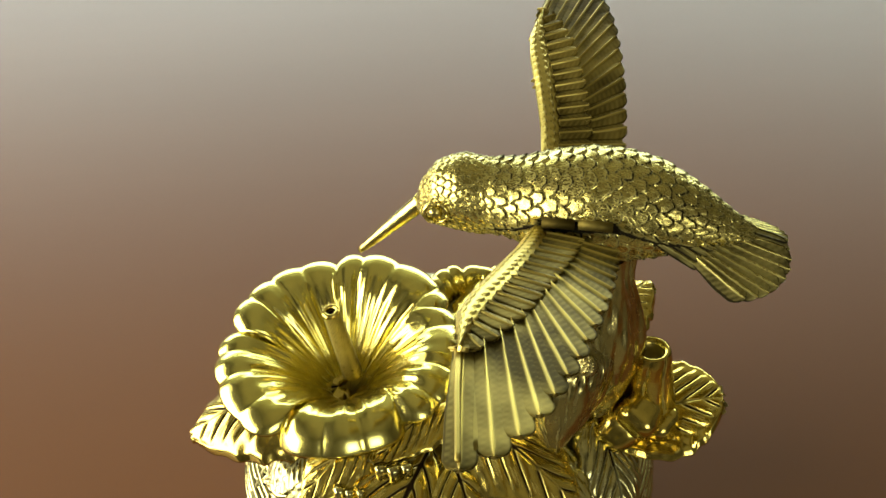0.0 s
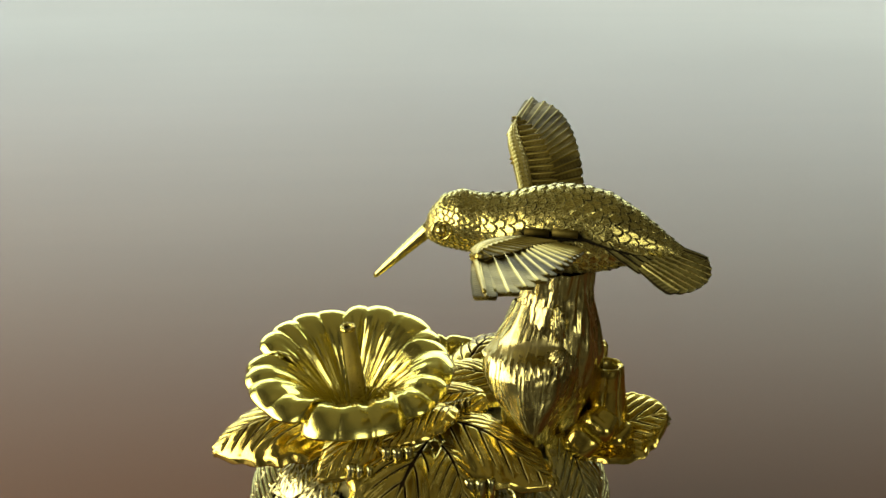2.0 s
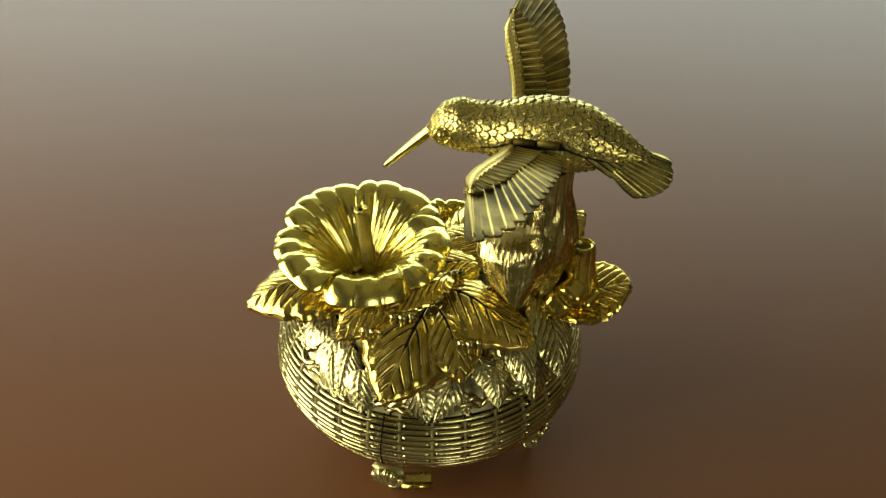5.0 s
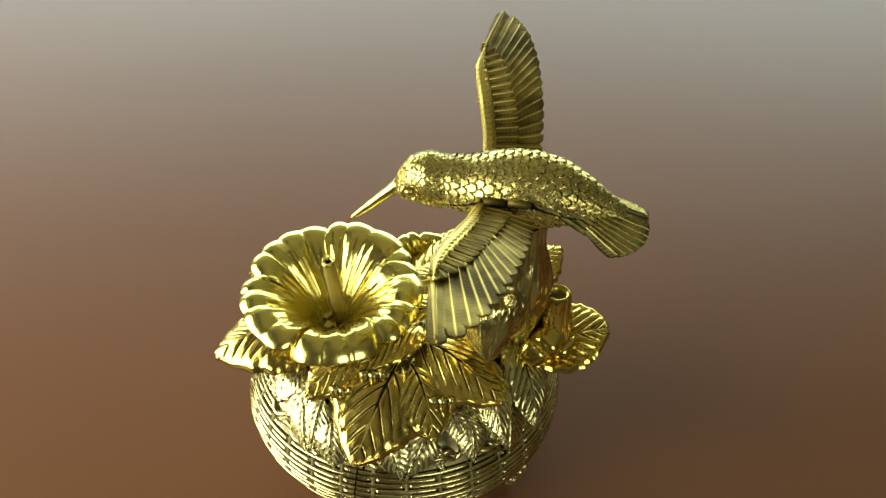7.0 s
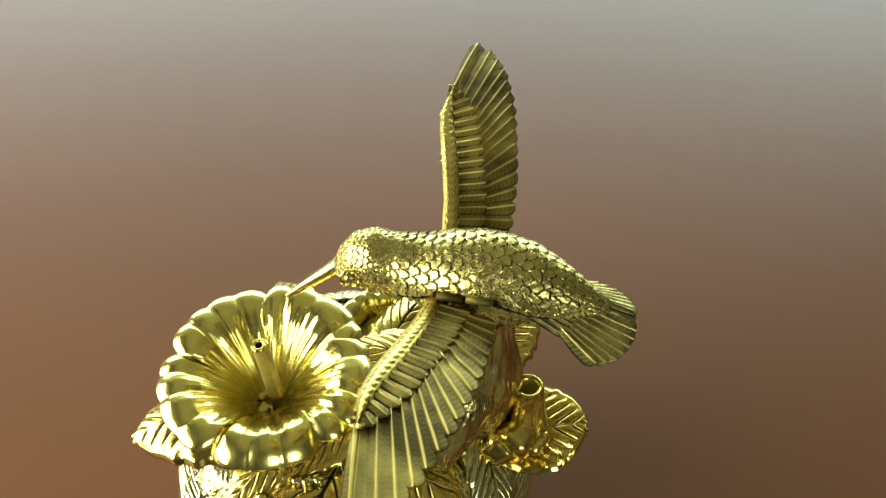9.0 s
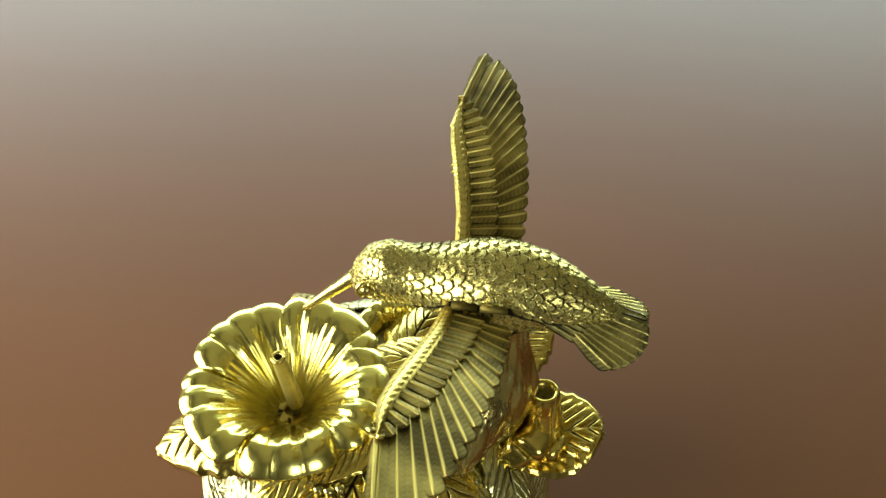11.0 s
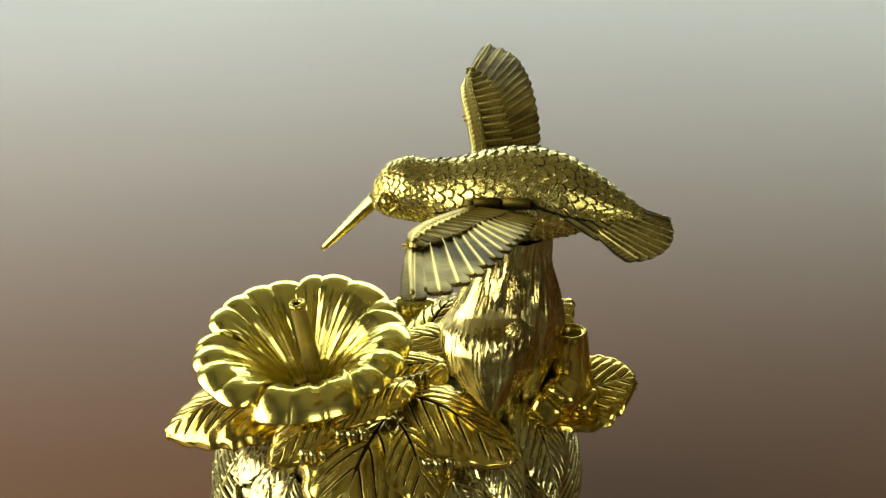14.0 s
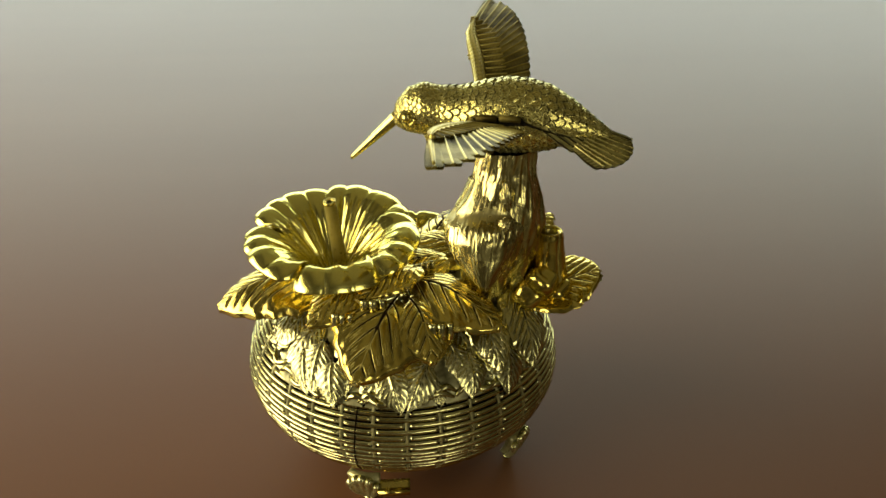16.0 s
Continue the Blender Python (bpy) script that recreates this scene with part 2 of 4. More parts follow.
# The corner is added so the side light stands near the table.
setting(joined_boxes("wall_west", [((X0 - W, 0.6, Z0), (X0, Y1, Z1)), ((X0, 0.6 - W, Z0), (XW - W, 0.6, Z1)), ((XW - W, Y0, Z0), (XW, -0.9, Z1)), ((XW - W, 0.4, Z0), (XW, 0.6, Z1)), ((XW - W, -0.9, Z0), (XW, 0.4, 0.0)), ((XW - W, -0.9, 0.64), (XW, 0.4, Z1))], WALL), "unseen beige wall, its corner added to bring the side window close", "wall")
setting(joined_boxes("wall_north", [((X0 - W, Y1, Z0), (-3.3, Y1 + W, Z1)), ((3.0, Y1, Z0), (X1 + W, Y1 + W, Z1)), ((-3.3, Y1, Z0), (3.0, Y1 + W, 0.25)), ((-3.3, Y1, 1.75), (3.0, Y1 + W, Z1))], WALL), "beige painted wall with a wide window opening", "wall")


def window(name, m, wide, high, label):
    win = setting(new(name), label, "window")
    win.matrix_world = m
    s = 0.05
    for lo, hi in (((0, 0, 0), (wide, 0.06, s)), ((0, 0, high - s), (wide, 0.06, high)), ((0, 0, s), (s, 0.06, high - s)), ((wide - s, 0, s), (wide, 0.06, high - s)), ((wide / 2 - s / 2, 0, s), (wide / 2 + s / 2, 0.06, high - s))):
        box("window_frame", lo, hi, WHITE, win, bevel=0.004)
    return win


window("window_1", pose(-3.3, Y1 + 0.03, 0.25), 6.3, 1.5, "wide white-framed window, bright with daylight")
window("window_2", pose(XW - 0.03, -0.9, 0.0, 0, 0, 90), 1.3, 0.64, "white-framed window, bright with daylight")
window("window_3", pose(0.3, Y0 - 0.09, 0.2), 1.2, 1.1, "small unseen window, added for glints on the metal's front")

table = tagged(new("table"), "large dark reddish-brown varnished wooden table, bare", "table")
# Front edge stops just before the box so the metal mirrors the floor.
box("tabletop", (-0.9, -0.10, -0.035), (2.6, 3.1, 0.0), WOOD, table, bevel=0.006)
for lx in (-0.85, 2.43):
    for ly in (-0.06, 2.93):
        box("leg", (lx, ly, Z0), (lx + 0.07, ly + 0.07, -0.035), WOOD, table, bevel=0.004)

# ---- the music box ----
toy = tagged(new("music_box"), "gold-plated basket music box with hibiscus, leaves and hummingbird, on a table", "music box")

KNOTS = [(0.0, 0.0045), (0.022, 0.0045), (0.0345, 0.0095), (0.0423, 0.0150), (0.0467, 0.0200), (0.0493, 0.0260), (0.0500, 0.0310), (0.0493, 0.0360), (0.0477, 0.0415), (0.0445, 0.0475), (0.0395, 0.0535), (0.0330, 0.0575), (0.0240, 0.0600), (0.0, 0.0615)]


def curve_points(knots, n):
    k = np.array(knots)
    d = np.concatenate([[0], np.cumsum(np.linalg.norm(np.diff(k, axis=0), axis=1))])
    s = np.linspace(0, d[-1], 400)
    p = np.stack([np.interp(s, d, k[:, i]) for i in range(k.shape[1])], 1)
    for _ in range(14):
        p[1:-1] = 0.25 * p[:-2] + 0.5 * p[1:-1] + 0.25 * p[2:]
    d = np.concatenate([[0], np.cumsum(np.linalg.norm(np.diff(p, axis=0), axis=1))])
    s = np.linspace(0, d[-1], n)
    return np.stack([np.interp(s, d, p[:, i]) for i in range(k.shape[1])], 1)


PROFILE = curve_points(KNOTS, 300)
ARC = np.concatenate([[0], np.cumsum(np.linalg.norm(np.diff(PROFILE, axis=0), axis=1))])


def on_basket(arc, az, lift=0.0):
    """A place on the basket: arc metres up its outline, az radians from the front (towards -y), positive to +x."""
    arc = np.asarray(arc, dtype=float)
    r, z = np.interp(arc, ARC, PROFILE[:, 0]), np.interp(arc, ARC, PROFILE[:, 1])
    e = 0.0008
    dr = np.interp(arc + e, ARC, PROFILE[:, 0]) - np.interp(arc - e, ARC, PROFILE[:, 0])
    dz = np.interp(arc + e, ARC, PROFILE[:, 1]) - np.interp(arc - e, ARC, PROFILE[:, 1])
    n = np.hypot(dr, dz)
    r, z = r + lift * dz / n, z - lift * dr / n
    return np.stack(np.broadcast_arrays(r * np.sin(az), -r * np.cos(az), z), -1)


def arc_at(z):
    return float(np.interp(z, PROFILE[:, 1], ARC))


WEAVE_LO, WEAVE_HI = arc_at(0.0065), arc_at(0.0530)


def basket():
    s = Soup()
    az = np.linspace(0, 2 * np.pi, 160, endpoint=False)
    arcs = np.linspace(0, ARC[-1], 70)
    p = on_basket(arcs[:, None] + 0 * az, az[None] + 0 * arcs[:, None], -0.0019)
    # Inner wall near-black: oxidation and gap shade in one groove value.
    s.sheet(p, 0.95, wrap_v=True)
    return s.make("basket", PALE_GOLD, toy, "pale gold basket woven of flat strands, oxidised, with gap shade painted between")


BODY = basket()
ROWS_OF_WEAVE = 31
STEP = (WEAVE_HI - WEAVE_LO) / ROWS_OF_WEAVE
for row in range(ROWS_OF_WEAVE):
    s = Soup()
    az = np.linspace(0, 2 * np.pi, 512, endpoint=False)
    a = np.linspace(0, 2 * np.pi, 10, endpoint=False)
    mid = WEAVE_LO + (row + 0.5) * STEP
    cross = np.mod(16 * az / (2 * np.pi) + 0.5 * (row % 2), 1.0) - 0.5
    dip = np.exp(-(cross / 0.050) ** 4)
    lift = -0.0007 - 0.0010 * dip + 0.00008 * np.sin(7 * az + 2 * row)
    arc = mid + 0.40 * STEP * np.cos(a)[None] + 0.00012 * np.sin(5 * az + row)[:, None]
    p = on_basket(arc, az[:, None] + 0 * arc, lift[:, None] + 0.0008 * np.sin(a)[None])
    # Strand sides, backs and dips darkened: gap shade put into the groove value.
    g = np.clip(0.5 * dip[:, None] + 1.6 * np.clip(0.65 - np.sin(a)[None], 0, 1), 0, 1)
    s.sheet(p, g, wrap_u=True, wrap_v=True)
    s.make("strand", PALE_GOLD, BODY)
s = Soup()
arc = np.linspace(WEAVE_LO, WEAVE_HI, 40)
a = np.linspace(0, 2 * np.pi, 6, endpoint=False)
p = on_basket(arc[:, None] + 0 * a, 0.0105 * np.cos(a)[None] + 0 * arc[:, None], -0.0006 + 0.0005 * np.sin(a)[None] + 0 * arc[:, None])
s.sheet(p, 0.3, wrap_v=True)
rib = s.make("rib", PALE_GOLD, BODY)
for i in range(1, 32):
    c = new("rib", rib.data)
    c.parent, c.rotation_euler = BODY, (0, 0, i * 2 * np.pi / 32)
s = Soup()
arc = np.linspace(arc_at(0.010), arc_at(0.0425), 30)
s.tube(on_basket(arc, -0.33 + 0.05 * (arc - arc[0]) / (arc[-1] - arc[0]) - 0.01, 0.0001), 0.0002, 5, 1.0)
s.make("seam", PALE_GOLD, BODY)

RELIEF_TOP = arc_at(0.0425)


def leaf_grid(length, half, nu=40, nv=33, veins=7, serr=0.06, vein_depth=0.0005, sharp=0.66, dome=0.15, heart=0.0, lean=3.0, blunt=0.85):
    """A leaf in its own plane: x along the midrib, y across, z up. Returns points and groove."""
    u = np.linspace(0, 1, nu)[:, None]
    v = np.linspace(-1, 1, nv)[None]
    shape = np.abs(np.sin(np.pi * np.clip(u, 0, 1) ** sharp)) ** blunt
    shape = shape * (1 + serr * np.sin(2 * np.pi * veins * u))
    w = half * np.maximum(shape, 0.10)
    x = length * (u - heart * np.abs(v) ** 2 * np.exp(-((u - 0.12) / 0.2) ** 2))
    q = u * veins - np.abs(v) ** 1.1 * w / half * lean + 0.5 + 0.13 * np.sin(7 * u + 2 * v + 400 * half)
    f = q - np.floor(q)
    line = np.exp(-((f - 0.5) / (0.042 + 0.055 * np.clip(1 - np.abs(v), 0, 1))) ** 2) * np.clip((0.74 - np.abs(v)) * 4, 0, 1) * np.clip(np.abs(v) * 12, 0, 1) * np.clip(u * 14, 0, 1)
    fine = np.exp(-((np.abs(f - 0.5) - 0.40) / 0.05) ** 2) * np.clip((np.abs(v) - 0.22) * 6, 0, 1) * np.clip((0.62 - np.abs(v)) * 6, 0, 1) * np.clip(u * 8 - 1, 0, 1)
    mid = np.exp(-(v / (0.016 + 0.026 * (1 - u))) ** 2) * np.clip(1.6 - 1.6 * u, 0, 1)
    puff = -np.cos(2 * np.pi * (f - 0.5)) * np.clip(1.05 - np.abs(v) ** 3, 0, 1) * np.clip(np.abs(v) * 5, 0, 1)
    lip = np.exp(-((np.abs(v) - 0.90) / 0.08) ** 2)
    z = vein_depth * (-0.9 * line - 1.0 * mid - 0.25 * fine + 0.20 * puff + 0.7 * lip) + dome * half * (1 - np.abs(v) ** 1.6) * np.sin(np.pi * u) - 0.0014 * np.abs(v) ** 6 * (half / 0.012)
    p = np.stack(np.broadcast_arrays(x, v * w, z), -1)
    g = np.clip(line * 1.1 + 1.1 * mid + 0.5 * fine, 0, 1) * np.ones_like(u)
    return p, np.broadcast_to(g, p.shape[:2])


def leaf(base, tip, half, up=(0, 0, 1), droop=0.0, fold=0.0, thick=0.0010, material=None, name="leaf", parent=None, label="", ripple=0.35, **kw):
    base, tip = Vector(base), Vector(tip)
    d = tip - base
    length = d.length
    xa = d.normalized()
    ya = Vector(up).cross(xa).normalized()
    za = xa.cross(ya)
    m = Matrix((xa, ya, za)).transposed().to_4x4()
    m.translation = base
    p, g = leaf_grid(length, half, **kw)
    p = p.copy()
    u, v = p[..., 0] / length, p[..., 1] / half
    p[..., 2] += droop * np.sin(np.pi * np.clip(u, 0, 1)) - fold * half * np.abs(v) + 0.0008 * np.sin(5 * u + 2 * v + 90 * base[0]) + 0.0009 * ripple * np.sin(2 * np.pi * kw.get('veins', 7) * (u + 0.05 * np.sin(9 * u + 70 * base[1])) + 1.5 * np.sign(v)) * (0.6 + 0.4 * np.sin(6 * u + 3 * v + 50 * base[1])) * np.abs(np.linspace(-1, 1, p.shape[1])[None]) ** 2.5 * np.clip(u * 5, 0, 1) * np.clip((1 - u) * 5, 0, 1)
    s = Soup()
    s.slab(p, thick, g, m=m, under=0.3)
    return s.make(name, material or LEAF_GOLD, parent or toy, label)


def relief_leaf(arc, az, length, half, turn, parent, lift=0.0009):
    """A pointed leaf in low relief that lies on the basket's shoulder, its tip turned by turn radians from the downward line."""
    u = np.linspace(0, 1, 36)[:, None]
    v = np.linspace(-1, 1, 29)[None]
    w = half * np.maximum(np.sin(np.pi * u ** 0.72) ** 0.9, 0.02) * (1 + 0.035 * np.sin(2 * np.pi * 6 * u + 3 * az))
    q = 7 * u - 2.2 * np.abs(v) ** 1.2 + 0.2 * np.sin(5 * u + 11 * az)
    f = q - np.floor(q) - 0.5
    cut = np.exp(-(f / 0.13) ** 2) * np.clip(1.1 - np.abs(v) ** 2, 0, 1) * np.clip(np.abs(v) * 5, 0, 1) * np.clip((1 - u) * 4, 0, 1)
    rib_ = np.exp(-(v / 0.10) ** 2) * np.clip(1.25 - u, 0, 1)
    side_ = np.exp(-((np.abs(v) - 0.2) / 0.08) ** 2) * np.clip(1.15 - u, 0, 1)
    z = 0.15 * half * (1 - np.abs(v) ** 2) * np.sin(np.pi * u ** 0.8) + 0.00025 * rib_ - 0.00026 * cut - 0.0002 * side_ + 0.0003 * u ** 3
    x, y = length * u + 0 * v, v * w + 0.10 * length * math.sin(9 * az) * u ** 2
    down, side = x * math.cos(turn) - y * math.sin(turn), x * math.sin(turn) + y * math.cos(turn)
    p = on_basket(arc - down, az + side / 0.044, lift + z + 0.0003 * math.sin(37.0 * az))
    s = Soup()
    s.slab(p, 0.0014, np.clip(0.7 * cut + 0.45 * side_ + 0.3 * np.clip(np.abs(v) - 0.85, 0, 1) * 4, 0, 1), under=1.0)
    return s.make("relief_leaf", PALE_GOLD, parent)


def shoulder(az):
    """Where the leaf garland ends above the weave: lowest at the front and back, higher at the sides."""
    a = np.abs(np.angle(np.exp(1j * np.asarray(az))))
    a = np.minimum(a, np.pi - a)
    k = np.clip((a - radians(45)) / radians(26), 0, 1)
    return RELIEF_TOP + (arc_at(0.0515) - RELIEF_TOP) * k * k * (3 - 2 * k)


lid = Soup()
az = np.linspace(0, 2 * np.pi, 120, endpoint=False)
arcs = shoulder(az)[None] + (ARC[-1] - 0.0005 - shoulder(az)[None]) * np.linspace(0, 1, 50)[:, None]
base = on_basket(arcs, az[None] + 0 * arcs, 0.0)
bumpy = smooth_noise(base[..., 0], base[..., 1], base[..., 2], 420.0)
# Ground is darker than the leaves, most in its hollows.
lid.sheet(on_basket(arcs, az[None] + 0 * arcs, 0.0003 + 0.0002 * bumpy), np.clip(0.45 - 0.3 * bumpy, 0, 1), wrap_v=True)
LID = lid.make("lid", PALE_GOLD, toy, "pale gold domed lid with leaves in low relief")
random.seed(4)
for count, start, spread, size, broad, raised in ((20, 0.0205, 0.0008, 0.0160, 0.0060, 0.0009), (24, 0.0158, 0.0010, 0.0132, 0.0050, 0.0013), (20, 0.0112, 0.0014, 0.0130, 0.0050, 0.0017), (16, 0.0066, 0.0010, 0.0070, 0.0030, 0.0009)):
    for i in range(count):
        a = (i + 0.5) * 2 * np.pi / count + random.uniform(-0.05, 0.05)
        grow = random.uniform(0.88, 1.12)
        relief_leaf(float(shoulder(a)) + start + random.uniform(-spread, spread), a, size * grow, broad * grow, random.uniform(-0.65, 0.65), LID, raised + random.uniform(0, 0.0003))
s = Soup()
for i in range(64):
    a0 = i * 2 * np.pi / 64 + random.uniform(-0.03, 0.03)
    t = np.linspace(0, 1, 14)
    h = random.uniform(0.0008, 0.0040)
    bend = random.choice((-1, 1)) * random.uniform(0.0010, 0.0024)
    s.tube(on_basket(float(shoulder(a0)) + h + bend * np.sin(np.pi * t), a0 + random.uniform(0.12, 0.20) * t, 0.0007 + 0.0005 * np.sin(np.pi * t)), 0.0009 * np.sin(np.pi * (0.15 + 0.75 * t)) + 0.0001, 7, 0.05)
s.make("vine", PALE_GOLD, LID)


# feet and latch under the basket
def foot_mesh():
    """A scallop shell that tapers down to a small round toe: five ribs side by side on a backing."""
    s = Soup()
    t = np.linspace(0, 1, 22)
    for k in range(-2, 3):
        top = 0.0140 - 0.0008 * k * k
        x = 0.0023 * k * ((1 - t) ** 0.8 * 0.86 + 0.14)
        y = -0.0060 * (1 - t) ** 1.2 - 0.0016 * np.sin(np.pi * t) + 0.0004 * k * k * (1 - t)
        pts = np.stack([x, y, 0.0012 + (top - 0.0012) * (1 - t)], 1)
        # Ribs darken towards the toe: shade below the basket put into the colour.
        s.tube(pts, (0.00150 - 0.0008 * t) * np.clip(0.35 + t * 9, 0, 1), 12, np.broadcast_to((0.15 + 0.3 * t)[:, None], (22, 12)))
    u = np.linspace(0, 1, 12)[:, None]
    v = np.linspace(-1, 1, 12)[None]
    p = np.stack(np.broadcast_arrays(0.0054 * v * ((1 - u) ** 0.8 * 0.86 + 0.14), -0.0052 * (1 - u) ** 1.2 - 0.0008 * np.sin(np.pi * u) + 0.0012 * v ** 2 * (1 - u), 0.0012 + 0.0112 * (1 - u) + 0 * v), -1)
    # Backing darkened too, as the shade between the ribs.
    s.slab(p, 0.0024, 0.35, under=0.5)
    s.ball((0, -0.0002, 0.0011), (0.0017, 0.0017, 0.0011), n=8, groove=0.1)
    return s


first = None
for a in (-18.5, 57.0, 143.0, 217.0):
    if first is None:
        first = foot_mesh().make("foot", PALE_GOLD, toy, "fluted gold shell foot")
        ob = first
    else:
        ob = new("foot", first.data)
        ob.parent = toy
        tagged(ob, label="fluted gold shell foot")
    r = 0.0385
    ob.location = (r * math.sin(radians(a)), -r * math.cos(radians(a)), 0.0)
    ob.rotation_euler = (0, 0, radians(a))
s = Soup()
t = np.linspace(0, 1, 14)[:, None]
v = np.linspace(-1, 1, 8)[None]
p = np.stack(np.broadcast_arrays(0.0048 * v, -0.0005 - 0.0035 * t, 0.0004 * np.sin(6 * t) - 0.0012 * t ** 2), -1)
s.slab(p, 0.0016, 0.1)
s.tube([(-0.0048, -0.0042, -0.0018), (0, -0.0042, -0.0018), (0.0048, -0.0042, -0.0018)], 0.0011, 8)
latch = s.make("latch", LEAF_GOLD, toy, "small gold latch tab below the rim")
latch.location = (-0.0045, -0.0395, 0.0105)

BANDS = [((-0.0005, -0.0180, 0.0672), (0.0100, -0.0165, 0.0678), 0.0046, 0.0012, 6), ((-0.0192, -0.0388, 0.0645), (-0.0130, -0.0402, 0.0645), 0.0050, 0.0006, 3), ((-0.0116, -0.0358, 0.0668), (-0.0042, -0.0358, 0.0668), 0.0048, 0.0008, 3), ((0.0068, -0.0414, 0.0615), (0.0140, -0.0416, 0.0615), 0.0050, 0.0006, 3)]

# large leaves on the lid
LEAVES = [
    ((-0.022, -0.009, 0.0660), (-0.0548, -0.0155, 0.0588), 0.0145, (0.05, -0.15, 1), 0.0020, 0.10),
    ((-0.008, -0.022, 0.0700), (-0.0260, -0.0395, 0.0668), 0.0092, (0, -0.1, 1), 0.0012, 0.12),
    ((-0.001, -0.029, 0.0685), (-0.0132, -0.0572, 0.0600), 0.0140, (0.10, -0.25, 1), 0.0015, 0.12),
    ((0.002, -0.030, 0.0680), (0.0080, -0.0505, 0.0605), 0.0112, (0.2, -0.3, 1), 0.0012, 0.12),
    ((0.0035, -0.021, 0.0688), (0.0268, -0.0420, 0.0655), 0.0128, (0.05, -0.1, 1), 0.0010, 0.20),
    ((0.013, -0.010, 0.0690), (-0.008, -0.014, 0.0685), 0.0080, (0, -0.1, 1), 0.0010, 0.15),
    ((0.0035, -0.0205, 0.0722), (-0.0118, -0.0352, 0.0715), 0.0068, (0, -0.15, 1), 0.0010, -0.12),
    ((-0.002, -0.008, 0.0650), (-0.022, -0.030, 0.0645), 0.0110, (0, -0.1, 1), 0.0012, 0.12),
    ((0.035, -0.0145, 0.0590), (0.0588, -0.0190, 0.0672), 0.0118, (-0.1, -0.2, 1), -0.0010, -0.10),
    ((0.034, -0.020, 0.0620), (0.0365, -0.0370, 0.0470), 0.0075, (0.5, -0.8, 0.6), 0.0020, 0.20),
    ((0.022, -0.026, 0.0620), (0.0270, -0.0430, 0.0500), 0.0065, (0.2, -0.8, 0.6), 0.0020, 0.20),
    ((0.022, 0.003, 0.0650), (-0.004, 0.009, 0.0665), 0.0105, (0, 0, 1), 0.0015, 0.15),
    ((0.034, 0.004, 0.0650), (0.0500, 0.0150, 0.0700), 0.0090, (0, 0, 1), 0.0015, 0.10),
    ((0.010, 0.012, 0.0640), (0.0250, 0.0360, 0.0640), 0.0110, (0, 0, 1), 0.0020, 0.20),
    ((-0.012, 0.012, 0.0640), (-0.0240, 0.0380, 0.0620), 0.0120, (0, 0, 1), 0.0020, 0.20),
    ((-0.022, 0.004, 0.0640), (-0.0480, 0.0190, 0.0610), 0.0110, (0, 0, 1), 0.0020, 0.20),
]
for i, (b, tip, half, up, droop, fold) in enumerate(LEAVES):
    pale = i in (9, 10)
    leaf(b, tip, half, up, droop, fold, 0.0016, material=PALE_GOLD if pale else LEAF_GOLD, label="pale gold leaf draped over the basket's rim" if pale else "gold leaf with dark engraved veins", nu=130, nv=101, veins=6, heart=0.10, vein_depth=0.0005, lean=4.2, **({} if i == 8 else dict(serr=0.035, blunt=0.7)), **(dict(sharp=1.05, blunt=0.5, serr=0.01, ripple=0.5) if i == 8 else {}))


def fluted_band(a, b, high, bulge, n):
    """The cast edge below a leaf: short upright ribs side by side."""
    a, b = np.array(a), np.array(b)
    d = (b - a) / np.linalg.norm(b - a)
    out = np.array([d[1], -d[0], 0.0])
    up = np.array([0.0, 0.0, 1.0])
    s = Soup()
    span = np.linalg.norm(b - a)
    for k in range(n):
        f = (k + 0.5) / n
        foot_ = a + (b - a) * f + out * bulge * math.sin(math.pi * f)
        t = np.linspace(0, 1, 8)[:, None]
        s.tube(foot_ + up * (high * t) + out * (0.0005 * np.sin(np.pi * t)), 0.56 * span / n * (0.85 + 0.2 * math.sin(5 * k + 300 * a[0])), 10)
    s.make("fluted_edge", PALE_GOLD, toy, "bright corrugated edge under a leaf")


for a, b, high, bulge, n in BANDS:
    fluted_band(a, b, high, bulge, n)

